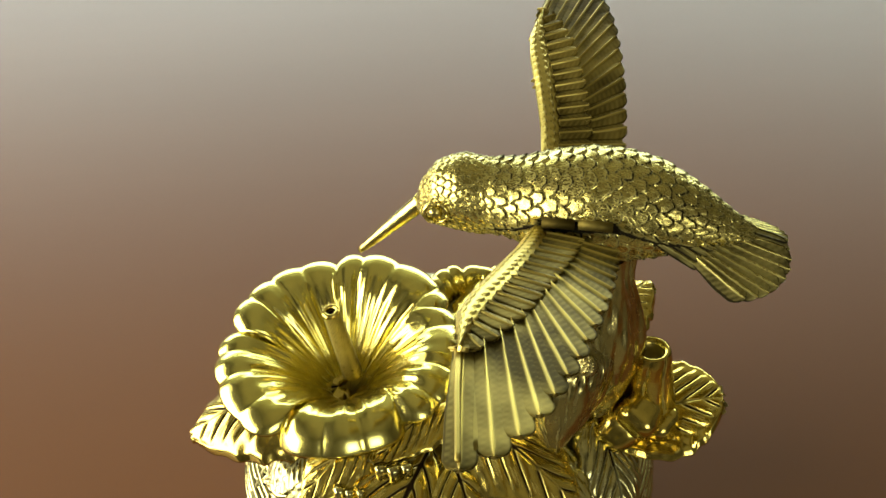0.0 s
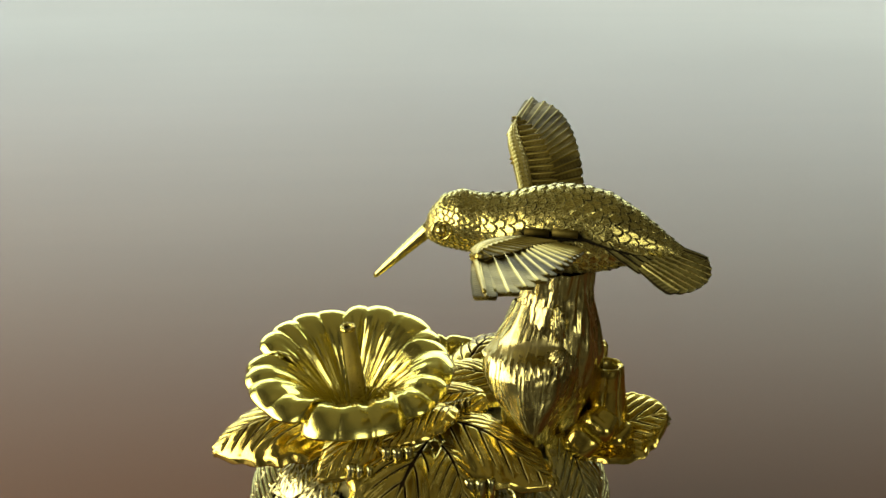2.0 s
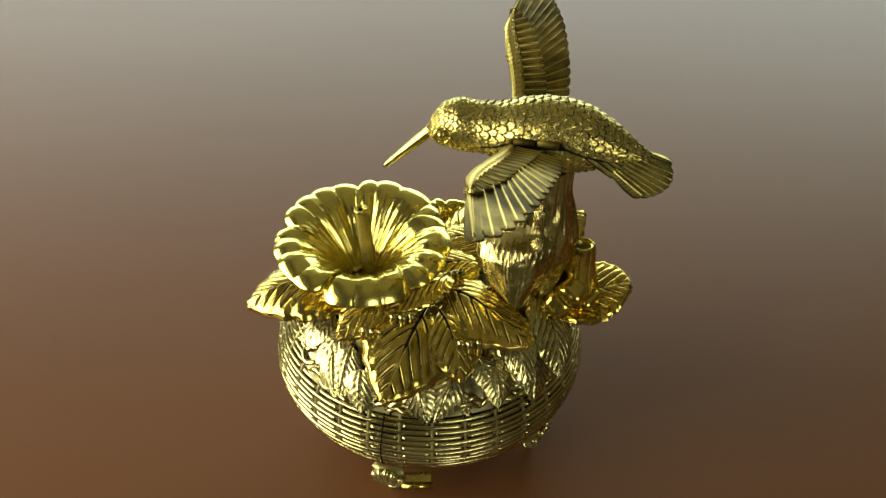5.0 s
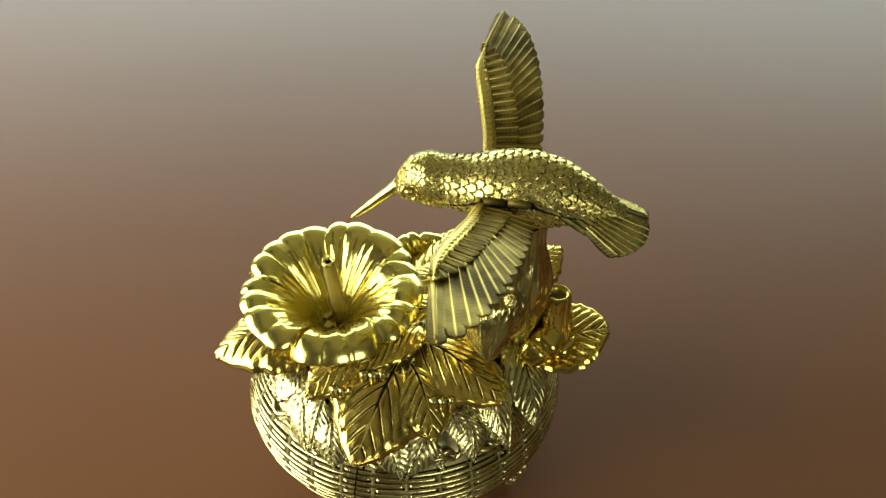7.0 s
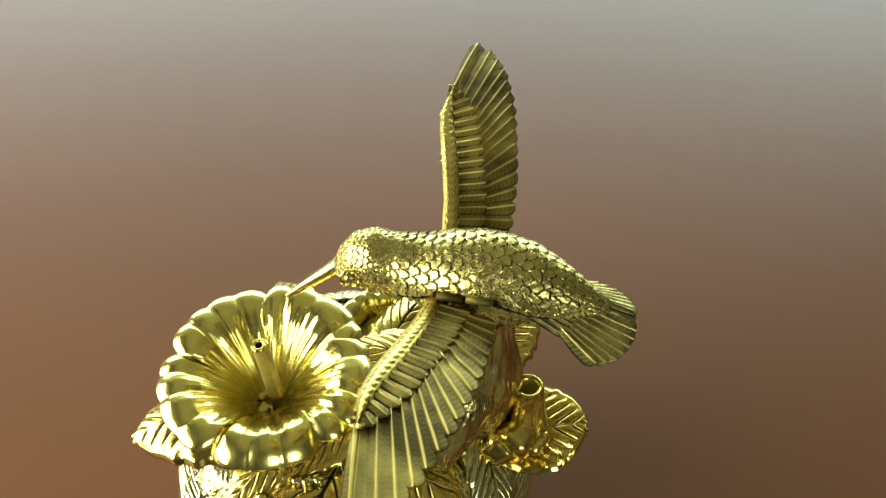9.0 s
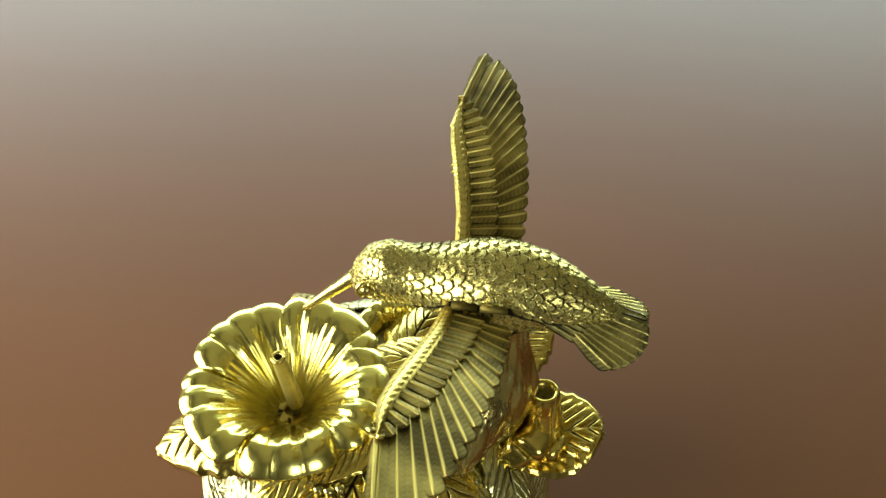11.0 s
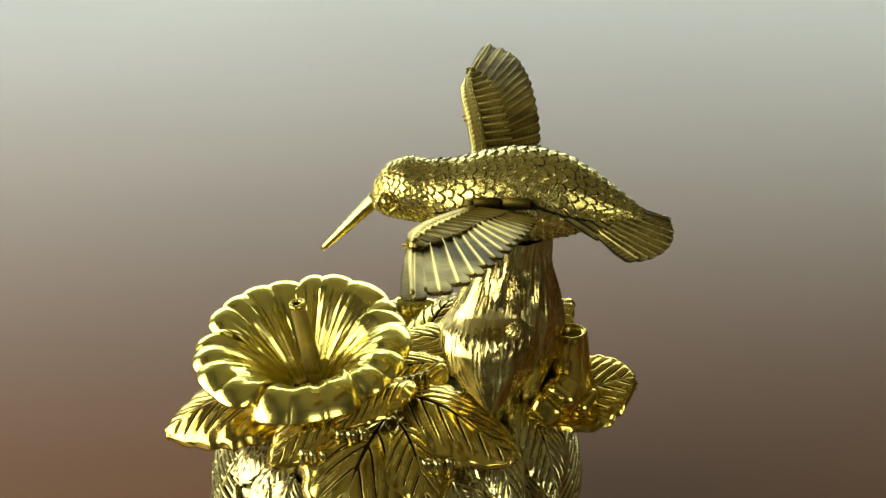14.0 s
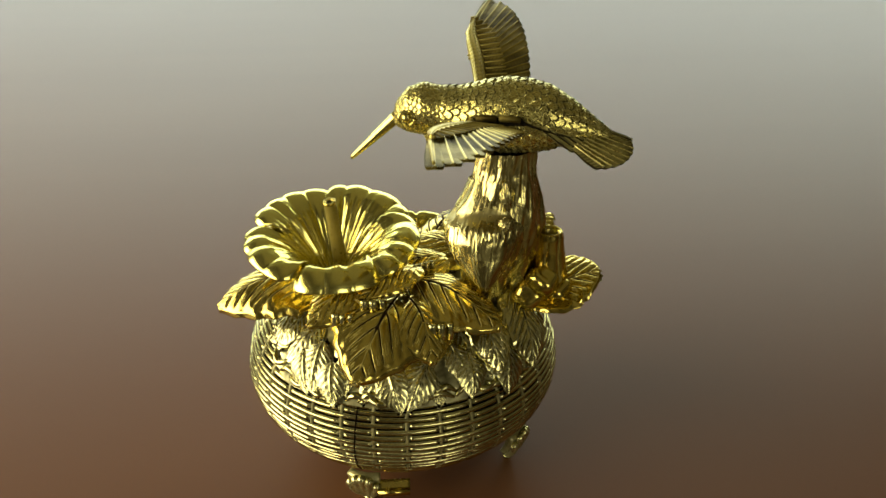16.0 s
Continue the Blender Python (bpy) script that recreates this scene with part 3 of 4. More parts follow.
# ---- hibiscus ----
def flower(name, centre, axis, radius, depth, turn, label):
    z = Vector(axis).normalized()
    x = Vector((1, 0, 0))
    x = (x - z * x.dot(z)).normalized()
    m = Matrix((x, z.cross(x), z)).transposed().to_4x4()
    m.translation = centre
    top = new(name)
    top.parent = toy
    tagged(top, label=label)
    s_ = curve_points([(0.03, -1.15), (0.12, -1.00), (0.26, -0.70), (0.44, -0.38), (0.61, -0.13), (0.74, 0.015), (0.82, 0.058), (0.89, 0.062), (0.95, 0.042), (1.0, 0.0), (1.015, -0.035)], 70)
    for k in range(5):
        a0 = turn + k * 2 * np.pi / 5
        half = np.pi / 5 * (1.0, 1.16, 1.10, 1.10, 1.14)[k]
        w = np.linspace(-1, 1, 61)[None]
        r, zz = s_[:, 0][:, None], s_[:, 1][:, None]
        t = np.linspace(0, 1, 70)[:, None]
        lobes = (3.0, 4.0, 4.0, 4.0, 4.0)[k]
        ph = np.pi * lobes / 2 * (w * 0.99 + 1 + 0.10 * np.sin(np.pi * w + 1.9 * k))
        flutes = 2 * np.abs(np.sin(ph)) ** 0.6 - 1
        inner = np.abs(np.sin(ph)) * 1.4 - 1 + 0.55 * np.abs(np.sin(1.5 * ph + 0.7 * k)) + 0.22 * np.cos(6 * ph + k)
        low = np.clip((t - 0.05) / 0.25, 0, 1) * np.clip((0.92 - t) / 0.35, 0, 1)
        rim = np.clip((t - 0.45) / 0.35, 0, 1)
        rim = rim * rim * (3 - 2 * rim)
        lobe = 1 + (0.008, 0.014, 0.014, 0.010, 0.014)[k] * rim * flutes - 0.15 * rim * np.abs(w) ** 7 + (-0.02, 0.0, 0.015, -0.01, 0.01)[k] * rim
        up = 0.040 * low * inner * np.clip(r * 2.2, 0, 1) + (0.007, 0.015, 0.013, 0.011, 0.014)[k] * rim * flutes + 0.040 * rim * (0.4 - w ** 2) + 0.016 * w * np.clip(t * 2, 0, 1) + (0.0, -0.01, 0.0, 0.0, -0.02)[k] * rim - (0.20, 0.08, 0.03, 0.03, 0.08)[k] * np.clip((r - 0.55) / 0.45, 0, 2) ** 2 * 0.8
        ang = a0 + half * w
        rr = radius * r * lobe
        p = np.stack(np.broadcast_arrays(rr * np.cos(ang), rr * np.sin(ang), depth * zz + radius * up), -1)
        # Throat and flute valleys darkened: shade of the depth put into the groove.
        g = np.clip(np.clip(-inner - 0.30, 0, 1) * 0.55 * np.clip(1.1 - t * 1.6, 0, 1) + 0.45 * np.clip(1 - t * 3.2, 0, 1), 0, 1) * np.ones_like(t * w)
        so = Soup()
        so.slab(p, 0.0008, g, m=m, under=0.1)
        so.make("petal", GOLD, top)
    return top


bloom = flower("hibiscus_flower", (-0.0194, -0.0112, 0.0806), (0.03, -0.13, 1), 0.0251, 0.0165, radians(-85), "polished gold hibiscus flower with five fluted petals")
s = Soup()
tt = np.linspace(0, 1, 60)
a = np.linspace(0, 2 * np.pi, 40, endpoint=False)
rad = 0.0021 - 0.0004 * tt
knob = 1 + 0.07 * np.sin(16 * a)[None] * np.sin(2 * np.pi * 22 * tt)[:, None]
p = np.stack(np.broadcast_arrays(rad[:, None] * knob * np.cos(a)[None], rad[:, None] * knob * np.sin(a)[None], (-0.0150 + 0.0195 * tt)[:, None]), -1)
SM = pose(-0.0192, -0.0124, 0.0858, 6, -5, 0)
s.sheet(p, np.clip(0.5 - 4 * (knob - 1), 0, 1) * 0.6, wrap_v=True, flip=True, m=SM)
ring = [(0.0014 * math.cos(q), 0.0014 * math.sin(q), 0.0046) for q in np.linspace(0, 2 * np.pi, 25)]
s.tube(ring, 0.00055, 8, 0.0, m=SM)
# Dark plug in the ring, painted as the shade of an open tip.
s.ball((0, 0, 0.0040), (0.0009, 0.0009, 0.0004), m=SM, groove=1.0, n=6)
s.make("stamen", LEAF_GOLD, bloom, "knobbly gold stamen column with a ringed tip")

flower("hibiscus_flower", (0.0085, 0.0185, 0.0622), (0.12, -0.35, 1), 0.0135, 0.0110, radians(70), "smaller gold hibiscus flower behind the large one")


# ---- stump ----
def stump():
    s = Soup()
    z = np.linspace(0, 1, 120)
    a = np.linspace(0, 2 * np.pi, 360, endpoint=False)
    zz = 0.0615 + (0.1075 - 0.0615) * z
    r = np.interp(zz, [0.0615, 0.066, 0.071, 0.076, 0.080, 0.083, 0.086, 0.090, 0.096, 0.102, 0.1075], [0.0078, 0.0088, 0.0098, 0.0112, 0.0118, 0.0120, 0.0118, 0.0109, 0.0094, 0.0082, 0.0076])
    cx = np.interp(zz, [0.0615, 0.08, 0.1075], [0.0285, 0.0288, 0.0302])
    cy = np.interp(zz, [0.0615, 0.08, 0.1075], [-0.0150, -0.0160, -0.0171])
    A, Zg = np.meshgrid(a, zz)
    facet = smooth_noise(np.cos(A) * 1.3, np.sin(A) * 1.3, Zg * 55, 1.2)
    lines = np.sin(19 * A + 0.8 * np.sin(Zg * 110) + 1.3 * smooth_noise(np.cos(A) * 2, np.sin(A) * 2, Zg * 60))
    chip = smooth_noise(np.cos(A) * 9, np.sin(A) * 9, Zg * 260)
    foot_ = np.clip((0.086 - Zg) / 0.006, 0, 1)
    fine = np.sin(74 * A + 2.0 * np.sin(Zg * 130) + 3.0 * smooth_noise(np.cos(A) * 2, np.sin(A) * 2, Zg * 90)) * np.clip(0.4 + 1.2 * smooth_noise(np.cos(A) * 3, np.sin(A) * 3, Zg * 200), 0, 1)
    bark = 0.7 * facet + 0.22 * lines * np.clip(0.5 + 1.5 * smooth_noise(np.cos(A) * 2.5, np.sin(A) * 2.5, Zg * 110), 0, 1) + (0.01 + 0.06 * foot_) * fine + 0.11 * chip + 0.7 * smooth_noise(np.cos(A) * 2.2, np.sin(A) * 2.2, Zg * 45)
    toe = 0.0008 * np.exp(-((np.angle(np.exp(1j * (A - radians(-104)))) / 0.55) ** 2)) * (lambda q: q * q * (3 - 2 * q))(np.clip((0.0875 - Zg) / 0.014, 0, 1)) * np.clip((Zg - 0.060) / 0.010, 0, 1)
    toe += 0.003 * np.exp(-((np.angle(np.exp(1j * (A - radians(-160)))) / 0.5) ** 2)) * np.clip((0.080 - Zg) / 0.016, 0, 1)
    toe -= 0.004 * np.exp(-((np.angle(np.exp(1j * (A - radians(-60)))) / 0.25) ** 2)) * np.clip((0.080 - Zg) / 0.016, 0, 1)
    rr = r[:, None] + 0.0011 * bark + toe
    p = np.stack([cx[:, None] + rr * np.cos(A), cy[:, None] + rr * np.sin(A), Zg], -1)
    s.sheet(p, np.clip(-0.45 - 0.7 * fine * (0.4 + 0.6 * foot_) - 0.35 * lines - 0.5 * chip, 0, 1) * 0.8, wrap_v=True, flip=True)
    th = np.linspace(0.02, np.pi - 0.02, 30)[:, None]
    ph = np.linspace(0, 2 * np.pi, 60, endpoint=False)[None]
    d = np.stack([np.sin(th) * np.cos(ph), np.sin(th) * np.sin(ph), np.cos(th) + 0 * ph], -1)
    k = smooth_noise(d[..., 0] * 5, d[..., 1] * 5, d[..., 2] * 7, 1.6)
    s.sheet(np.array((0.0291, -0.0250, 0.0940)) + d * np.array((0.0020, 0.0020, 0.0062)) * (1 + 0.22 * k)[..., None], np.clip(-0.1 - k, 0, 0.9), wrap_v=True)
    bead = np.abs(np.sin(9 * th + 2 * np.sin(3 * ph)) * np.sin(5 * ph + 3 * th))
    s.sheet(np.array((0.0288, -0.0298, 0.0895)) + d * (0.0019 * (1 + 0.22 * bead))[..., None], np.clip(0.6 - 1.4 * bead, 0, 0.8), wrap_v=True)
    return s.make("stump", BARK_GOLD, toy, "gold tree stump with bark grooves and roots")


STUMP = stump()


def root():
    """The pointed, bark-lined root that swells out of the stump's front."""
    s = Soup()
    u = np.linspace(0, 1, 70)[:, None]
    a = np.linspace(0, 2 * np.pi, 240, endpoint=False)[None]
    bell = curve_points([(0.0270, -0.0175, 0.0985, 0.0068, 0.0058), (0.0262, -0.0188, 0.0935, 0.0086, 0.0070), (0.0252, -0.0200, 0.0898, 0.0100, 0.0074), (0.0245, -0.0215, 0.0868, 0.0114, 0.0100), (0.0240, -0.0230, 0.0830, 0.0116, 0.0100), (0.0236, -0.0255, 0.0792, 0.0100, 0.0082), (0.0232, -0.0292, 0.0755, 0.0062, 0.0054), (0.0230, -0.0325, 0.0726, 0.0024, 0.0026), (0.0230, -0.0342, 0.0712, 0.0004, 0.0006)], 70)
    cx, cy, cz, wide, deep = (bell[:, i][:, None] for i in range(5))
    warp = 2.4 * smooth_noise(np.cos(a) * 2, np.sin(a) * 2, u * 4.0) + 0.9 * smooth_noise(np.cos(a) * 6, np.sin(a) * 6, u * 9.0)
    lines = np.sin(62 * a + warp + 3 * u) * np.clip(0.3 + 1.3 * smooth_noise(np.cos(a) * 5, np.sin(a) * 5, u * 7 + 1), 0, 1) + 0.7 * smooth_noise(np.cos(a) * 11, np.sin(a) * 11, u * 9)
    lump = smooth_noise(np.cos(a) * 1.2, np.sin(a) * 1.2, u * 1.8)
    lip = np.exp(-((np.abs(np.cos(a)) - 0.93) / 0.05) ** 2) * np.clip(u * 3, 0, 1)
    fold = np.exp(-((bell[:, 2][:, None] - 0.0893 - 0.0008 * np.sin(3 * a)) / 0.0016) ** 2) * np.clip(0.5 - 0.8 * np.cos(a - 0.6), 0, 1)
    torn = np.exp(-((bell[:, 2][:, None] - 0.0862 - 0.0009 * np.sin(2 * a + 1)) / 0.0012) ** 2) * smooth_noise(np.cos(a) * 14, np.sin(a) * 14, u * 20)
    grow = 1 + 0.009 * lines + 0.10 * lump + 0.03 * lip - 0.035 * fold + 0.06 * torn
    p = np.stack(np.broadcast_arrays(cx + wide * grow * np.cos(a), cy + deep * grow * np.sin(a), cz - 0.20 * deep * np.sin(a)), -1)
    # Fold crease darkened as painted shade; bark lines and tears are dark grooves.
    s.sheet(p, np.clip(np.clip(-0.25 - 0.9 * lines, 0, 1) * 0.5 + 0.25 * fold + np.clip(-1.3 * torn, 0, 1), 0, 1), wrap_v=True)
    return s.make("root", BARK_GOLD, STUMP)


root()


def branch_stub():
    s = Soup()
    t = np.linspace(0, 1, 50)
    a = np.linspace(0, 2 * np.pi, 72, endpoint=False)
    T_, A = np.meshgrid(t, a, indexing="ij")
    facet = np.abs(np.sin(3.5 * A + 0.8 * np.sin(3 * T_))) ** 0.5 + 0.3 * smooth_noise(np.cos(A) * 2, np.sin(A) * 2, T_ * 2)
    r = np.interp(T_, [0, 0.3, 0.75, 0.93, 1], [0.0070, 0.0058, 0.0042, 0.0040, 0.0036]) + 0.0007 * (facet - 0.6) * (1 - 0.4 * T_)
    cx, cy = 0.0440 - 0.0006 * T_, -0.0160 - 0.0017 * T_
    p = np.stack([cx + r * np.cos(A), cy + r * np.sin(A), 0.0590 + 0.0220 * T_], -1)
    s.sheet(p, np.clip(0.55 - facet, 0, 1) * 1.1, wrap_v=True, flip=True)
    T2, A2 = np.meshgrid(np.linspace(0, 1, 12), a, indexing="ij")
    r2 = np.interp(T2, [0, 0.2, 0.4, 0.6, 1], [0.0036, 0.0032, 0.0024, 0.0018, 0.0002])
    z2 = np.interp(T2, [0, 0.2, 0.4, 0.6, 1], [0.0810, 0.0813, 0.0808, 0.0792, 0.0786])
    # Hollow end darkens inwards, its shade put into the groove value.
    s.sheet(np.stack([0.0434 + r2 * np.cos(A2), -0.0177 + r2 * np.sin(A2), z2], -1), np.clip((T2 - 0.35) * 2, 0, 0.45), wrap_v=True, flip=True)
    return s.make("branch_stub", LEAF_GOLD, toy, "short gold cut branch with a hollow end")


branch_stub()


def burl(c, r):
    s = Soup()
    th = np.linspace(0.02, np.pi - 0.02, 26)[:, None]
    ph = np.linspace(0, 2 * np.pi, 52, endpoint=False)[None]
    d = np.stack([np.sin(th) * np.cos(ph), np.sin(th) * np.sin(ph), np.cos(th) + 0 * ph], -1)
    k = np.sin(3.1 * d[..., 0] + 400 * c[0]) * np.sin(2.7 * d[..., 1] + 2.3 * d[..., 2] + 200 * c[2])
    s.sheet(np.array(c) + d * (r * (1 + 0.13 * k))[..., None], np.clip(-0.5 - 0.6 * k, 0, 0.4), wrap_v=True)
    s.make("burl", LEAF_GOLD, toy, "lumpy gold burl at the branch's foot")


burl((0.0410, -0.0220, 0.0668), 0.0047)
burl((0.0372, -0.0205, 0.0615), 0.0050)
burl((0.0465, -0.0205, 0.0620), 0.0042)


# ---- the bird figure: one mesh ----
BIRD = pose(0.03, -0.0171, 0, 0, 0, math.degrees(-0.185))


def scales(s, phi, length, count):
    """Overlapping rounded scales: lift 0..1 and groove 0..1 at arc s (metres) and angle phi."""
    q = s / length
    j = np.floor(q)
    out_h, out_g = np.zeros_like(q), np.zeros_like(q)
    done = np.zeros_like(q, dtype=bool)
    for back in (1, 0):
        jj = j - back
        f = phi * count / (2 * np.pi) + 0.5 * np.mod(jj, 2)
        f = f - np.floor(f) - 0.5
        l = q - jj
        edge = 0.95 + np.sqrt(np.clip(1 - 4 * f * f, 0, 1)) * 0.9
        inside = (l < edge) & ~done if back else ~done
        d = np.clip(edge - l, 0, 2)
        h = l / 2
        g = np.exp(-(d / 0.11) ** 2) * 0.9 + (0.85 * np.exp(-(np.clip(l - 0.05, 0, 9) / 0.2) ** 2) if not back else 0) + 0.16 * np.clip(np.sin(38 * f), 0, 1) * np.clip(1.6 - d, 0, 1)
        out_h, out_g = np.where(inside, h, out_h), np.where(inside, g, out_g)
        done |= inside
    return out_h, np.clip(out_g, 0, 1)


def blade(s, base, tip, normal, half, thick=0.0007, m=None, ridge=0.0005, nu=16, nv=9, taper=0.55, dark=0.55):
    """One feather: a narrow rounded blade with a raised quill."""
    base, tip, n = np.array(base, float), np.array(tip, float), np.array(normal, float)
    d = tip - base
    length = np.linalg.norm(d)
    d = d / length
    side = np.cross(n, d)
    side /= np.linalg.norm(side)
    n = np.cross(d, side)
    u = np.linspace(0, 1, nu)[:, None] ** 0.8
    v = np.linspace(-1, 1, nv)[None]
    w = half * (taper + (1 - taper) * np.minimum(1, u * 1.6)) * np.clip(1 - np.clip((u - 1 + half / length) / (half / length), 0, 1) ** 2, 0.03, 1) ** 0.5
    h = ridge * np.exp(-(v / 0.09) ** 2) * (1 - 0.4 * u) - 0.0003 * np.abs(v) ** 2
    p = base + (u * length)[..., None] * d + (v * w)[..., None] * side + (h + 0 * u)[..., None] * n
    barb = np.sin(np.pi * length / 0.00055 * u + 7.0 * np.abs(v))
    g = np.clip(dark * np.clip((np.abs(v) - 0.05) * 9, 0, 1) + 0.06 * barb * np.clip(np.abs(v) * 4 - 0.6, 0, 1) + 0.40 * np.clip((np.abs(v) - 0.84) * 8, 0, 1), 0, 1) * np.ones_like(u)
    s.slab(p, thick, g, m=m, under=0.3)


def bird():
    s = Soup()
    sec = curve_points([(-0.0312, 0.1148, 0.0010, 0.0010), (-0.0300, 0.1160, 0.0036, 0.0034), (-0.0270, 0.1172, 0.0062, 0.0056), (-0.0225, 0.1176, 0.0074, 0.0066), (-0.0175, 0.1168, 0.0072, 0.0068), (-0.0125, 0.1160, 0.0080, 0.0080), (-0.006, 0.1157, 0.0100, 0.0096), (0.0, 0.1158, 0.0109, 0.0100), (0.006, 0.1158, 0.0106, 0.0096), (0.012, 0.1155, 0.0093, 0.0084), (0.018, 0.1146, 0.0064, 0.0062), (0.0225, 0.1134, 0.0040, 0.0044), (0.0270, 0.1120, 0.0017, 0.0024), (0.0295, 0.1112, 0.0004, 0.0008)], 300)
    phi = np.linspace(0, 2 * np.pi, 260, endpoint=False)
    arc = np.concatenate([[0], np.cumsum(np.linalg.norm(np.diff(sec[:, :2], axis=0), axis=1))])
    S, P = np.meshgrid(arc, phi, indexing="ij")
    Sj = S + 0.0006 * smooth_noise(np.cos(P) * 3, np.sin(P) * 3, S * 300)
    Pj = P + 0.055 * smooth_noise(S * 400, np.sin(P) * 3, np.cos(P) * 3)
    h1, g1 = scales(Sj, Pj, 0.00125, 26)
    h2, g2 = scales(Sj, Pj, 0.0021, 22)
    k = np.clip((S - 0.0135) / 0.003, 0, 1)
    h, g = h1 * (1 - k) * 0.6 + h2 * k, g1 * (1 - k) * 0.8 + g2 * k
    barb = np.sin(P * 150 + 40 * S / 0.002)
    lift = 0.00085 * (h - 0.5) + 0.00005 * barb * k
    x_ = sec[:, 0][:, None]
    edge_ = np.interp(x_, [-0.019, -0.0095, 0.006, 0.0235], [-0.42, 0.12, 0.14, -0.45])
    slot = np.exp(-((x_ + 0.0016) / 0.0068) ** 8) * np.exp(-((np.sin(P) - 0.20) / 0.11) ** 4)
    along_ = np.clip((x_ + 0.019) / 0.004, 0, 1) * np.clip((0.025 - x_) / 0.004, 0, 1)
    under_ = np.clip((edge_ - 0.02 - np.sin(P)) / 0.05, 0, 1)
    seam_ = np.exp(-((np.sin(P) - edge_) / 0.05) ** 2) * along_
    lift = lift - 0.0016 * slot - 0.0012 * under_ * along_
    # Slot and shell seam painted dark as recess shade; scale edges are oxidised.
    g = np.clip(1.1 * g + slot + 0.9 * seam_ + 0.10 * k * np.clip(barb, 0, 1), 0, 1)
    y = (sec[:, 3][:, None] + lift) * np.cos(P)
    z = sec[:, 1][:, None] + (sec[:, 2][:, None] + lift) * np.sin(P)
    p = np.stack([sec[:, 0][:, None] + 0 * P, y, z], -1)
    s.sheet(p, g, wrap_v=True, m=BIRD)
    # beak
    t = np.linspace(0, 1, 24)
    pts = np.stack([-0.0298 - 0.0138 * t, 0 * t + 0.0006 * t, 0.1152 - 0.0132 * t], 1)
    s.tube(pts, 0.0012 * (1 - t) ** 0.7 + 0.00055, 14, 0.0, m=BIRD)
    # eyes
    for sy in (-1, 1):
        s.ball((-0.0264, sy * 0.0060, 0.1168), (0.0013, 0.0010, 0.0013), m=BIRD, groove=0.0, n=12)
        ringp = [(-0.0262 + 0.0021 * math.cos(q), sy * (0.0063 - 0.0004 * math.sin(q) ** 2), 0.1168 + 0.0020 * math.sin(q)) for q in np.linspace(0, 2 * np.pi, 25)]
        s.tube(ringp, 0.00042, 8, 0.0, m=BIRD)
    # tail: two sloping halves of a fan
    for sy in (-1, 1):
        for i in range(8):
            f = i / 7
            ang = radians(3 + 45 * f)
            b = (0.0140 + 0.0022 * f, sy * (0.0006 + 0.0046 * f), 0.1165 - 0.0046 * f)
            L_ = 0.0200 + 0.007 * f * (1 - f) - 0.0048 * f
            e = (b[0] + L_ * math.cos(ang), sy * (abs(b[1]) + L_ * math.sin(ang) * 0.60), b[2] - 0.0062 + 0.001 * f - L_ * math.sin(ang) * 0.34 + 0.0046 * f)
            blade(s, b, e, (0.25, sy * 0.55, 0.8), 0.0021, 0.0007, BIRD, 0.0007, 30, 21, 0.35, 0.46)
        for i in range(9):
            f = i / 8
            ang = radians(2 + 30 * f)
            b = (0.006 + 0.001 * f, sy * (0.0012 + 0.0062 * f), 0.1245 - 0.0065 * f ** 1.5)
            L_ = 0.0185 - 0.004 * f
            e = (b[0] + L_ * math.cos(ang), sy * (abs(b[1]) + L_ * math.sin(ang) * 0.15 - 0.0015 * f), b[2] - 0.0105 + 0.002 * f)
            blade(s, b, e, (0.35, sy * 0.6 * f, 0.9), 0.0011, 0.0008, BIRD, 0.0004, 14, 7, 0.5)
    first_wing_face = len(s.f)
    # wings: lesser scales along the leading edge, a row of coverts, long flight feathers with raised quills
    lift_angle = radians(13)
    for sy in (-1, 1):
        yv = Vector((0, sy * math.cos(lift_angle), math.sin(lift_angle)))
        xv = Vector((1, 0, 0))
        wm = Matrix((xv, yv, xv.cross(yv) * sy)).transposed().to_4x4()
        wm.translation = Vector((0, sy * 0.0127, 0.1175))
        wm = BIRD @ wm

        def along(knots, n):
            return curve_points(knots, n) * 0.001

        def camber(q):
            x_, s_ = q[..., 0], q[..., 1]
            return 0.0024 * np.sin(np.pi * np.clip(s_ / 0.062, -0.1, 1)) - 9.0 * np.clip(x_ + 0.004, 0, 1) ** 2

        n_f = 16
        roots = along([(-1.2, 0.5), (-2.2, 9), (-3.8, 17), (-6.8, 29), (-9.6, 35), (-12.4, 36.5), (-13.6, 36.0)], n_f)
        tips = along([(5.6, 0.5), (5.5, 9), (4.6, 19), (3.0, 29), (0.9, 40), (-2.2, 50), (-5.6, 56.8), (-9.9, 60.0)], n_f)
        for k in range(n_f):
            b, e = roots[k], tips[k]
            f = k / (n_f - 1)
            blade(s, (*b, camber(b) + 0.0002), (*e, camber(e) - 0.0003), (0.03 * sy, -0.07, 1), 0.00240 - 0.0004 * f ** 3, 0.0007, wm, 0.00050, 40, 27, 0.62, 0.72)
        lead = along([(-9.4, -4), (-10.6, 7), (-12.8, 18), (-14.6, 26), (-15.2, 31), (-14.7, 36), (-13.6, 41)], 120)
        row = along([(-6.2, -4), (-7.2, 7), (-9.0, 18), (-11.8, 29), (-12.9, 35), (-13.2, 40)], 120)
        mid_ = along([(-0.4, -4), (-1.6, 8), (-3.3, 17), (-6.2, 29), (-9.3, 36), (-12.6, 41)], 120)
        n_c = 14
        for k in range(n_c):
            q = int(4 + (k + 0.5) * 112 / n_c)
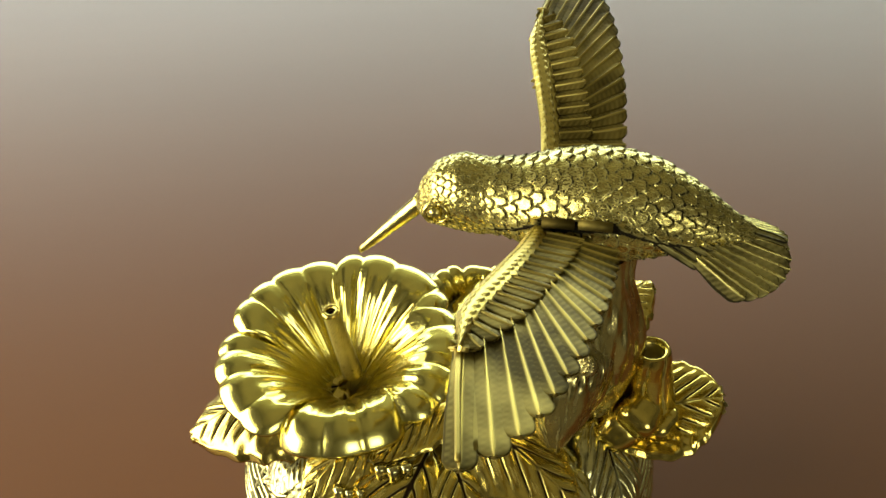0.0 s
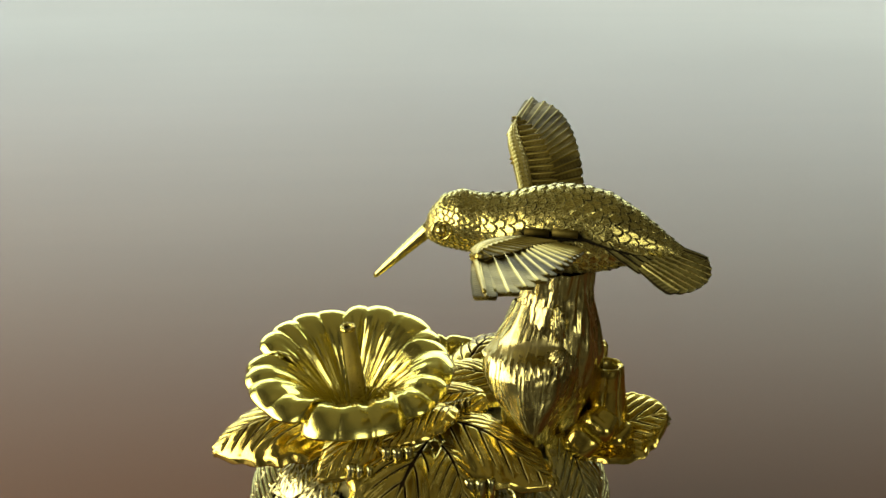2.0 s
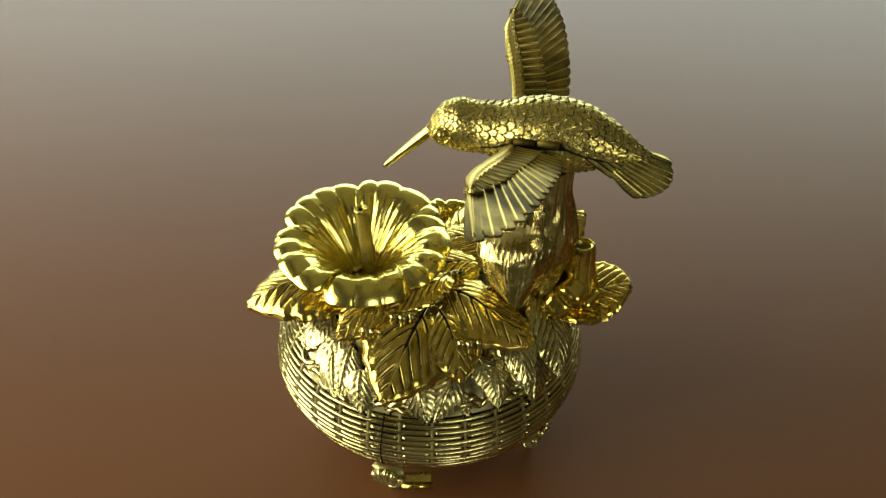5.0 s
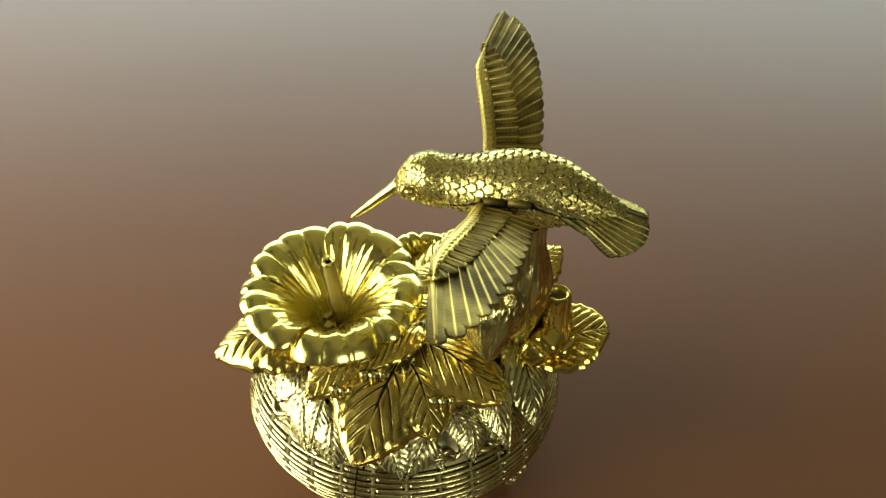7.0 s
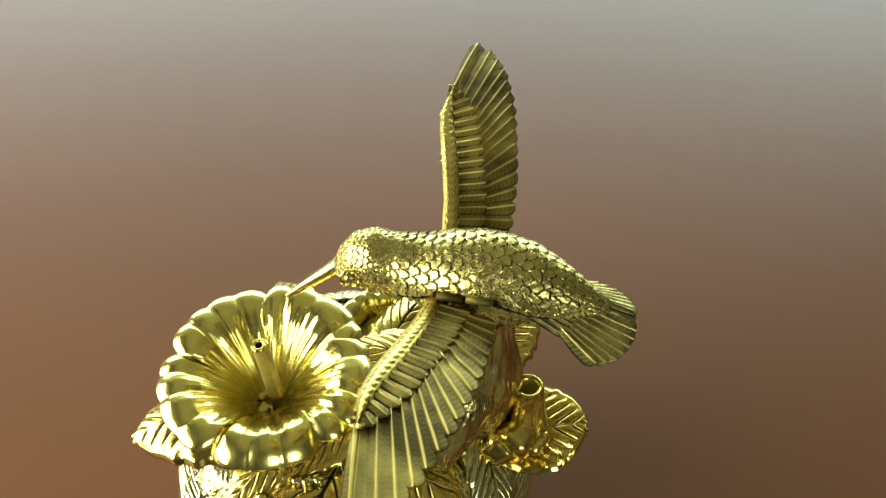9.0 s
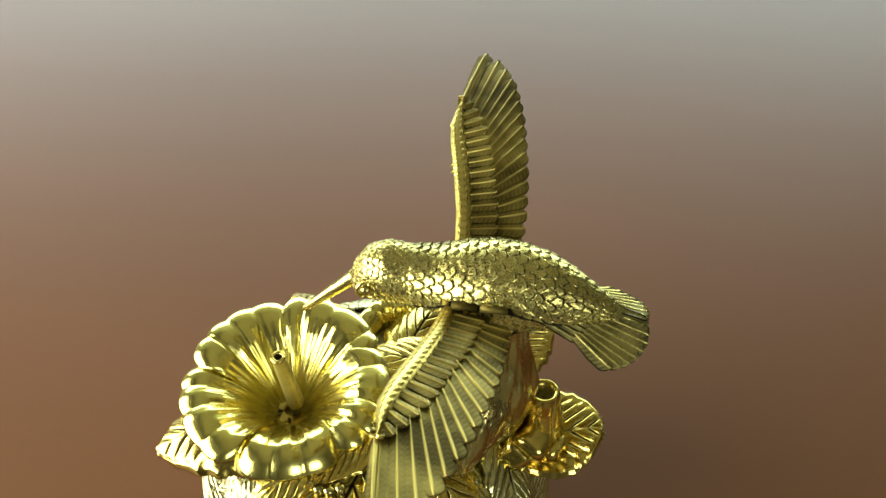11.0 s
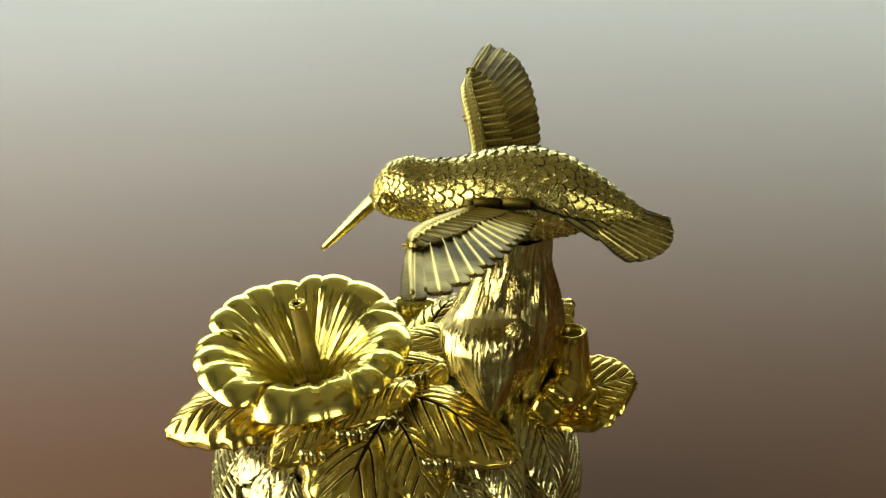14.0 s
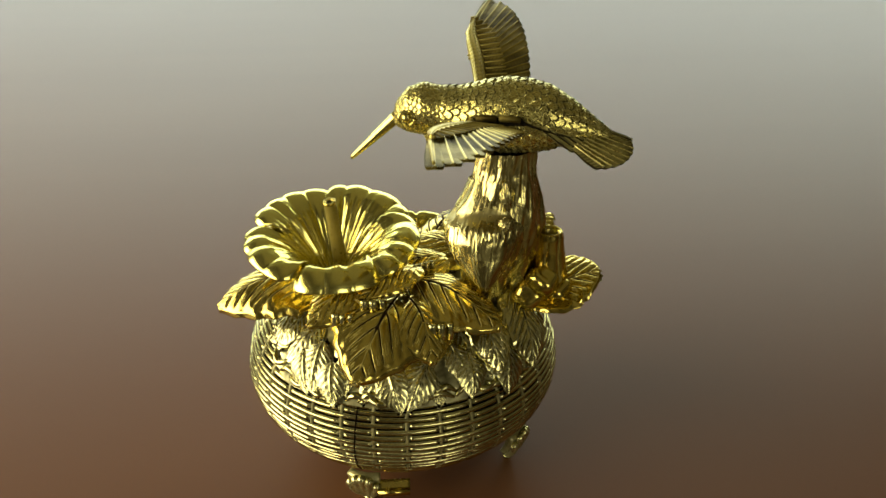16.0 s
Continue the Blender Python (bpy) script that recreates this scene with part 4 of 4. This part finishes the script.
            b, e = row[q] * 1.0, mid_[q] + 0.10 * (mid_[q] - row[q]) + np.array((0, 0.0008))
            blade(s, (*b, camber(b) + 0.0009), (*e, camber(e) + 0.0006), (0.03 * sy, -0.07, 1), 0.00180 - 0.0004 * k / n_c, 0.0008, wm, 0.00042, 26, 25, 0.8, 0.70)
        # the plates beneath and the scaled leading edge
        w = np.linspace(0, 0.9, 12)[None, :, None]
        back = roots[:, None] * (1 - w) + tips[:, None] * w
        back = np.concatenate([back, (camber(back) - 0.0005)[..., None]], -1)
        s.slab(back[:, ::-1], 0.0006, 0.6, m=wm, under=0.4)
        w = np.linspace(0, 1, 20)[None, :, None]
        plate = lead[:, None] * (1 - w) + (mid_ + 0.25 * (mid_ - row))[:, None] * w
        plate = np.concatenate([plate, (camber(plate) - 0.0003)[..., None]], -1)
        s.slab(plate[:, ::-1], 0.0010, 0.6, m=wm, under=0.4)
        w = np.linspace(0, 1, 34)[None]
        fq = np.linspace(0, 1, 120)[:, None]
        hh, gg = scales(w * 2.6 + 0 * fq, fq * 2 * np.pi + 0 * w, 1.0, 24)
        edge = lead[:, None] * (1 - w[..., None]) + (row + 0.12 * (mid_ - row))[:, None] * w[..., None]
        high = camber(edge) + 0.0016 * np.sin(np.pi * (0.12 + 0.88 * w)) ** 0.7 + 0.00045 * hh - 0.0004
        edge = np.concatenate([edge, high[..., None]], -1)
        s.slab(edge[:, ::-1], 0.0014, (gg * 0.8)[:, ::-1], m=wm, under=0.4)
        # the outermost feather's stiff front edge
        t_ = np.linspace(0, 1, 30)
        rim = along([(-15.0, 31), (-14.0, 38), (-12.3, 48), (-10.2, 59.2)], 30)
        s.tube(np.column_stack([rim, camber(rim) + 0.0002]), 0.00055 - 0.0002 * t_, 8, 0.35, m=wm)
        # the hinge pin in its slot
        for x0, x1 in ((-0.0074, -0.0020), (-0.0014, 0.0042)):
            s.tube([(x0, sy * 0.0096, 0.1188), ((x0 + x1) / 2, sy * 0.0097, 0.1188), (x1, sy * 0.0096, 0.1186)], 0.0009, 12, 1.0, m=BIRD)
    ob = s.make("bird_figure", BIRD_GOLD, toy, "antique gold hummingbird figure with spread wings, beak over the flower")
    ob.data.materials.append(WING_GOLD)
    index = np.zeros(len(s.f), dtype=np.int32)
    index[first_wing_face:] = 1
    ob.data.polygons.foreach_set("material_index", index)
    return ob


bird()
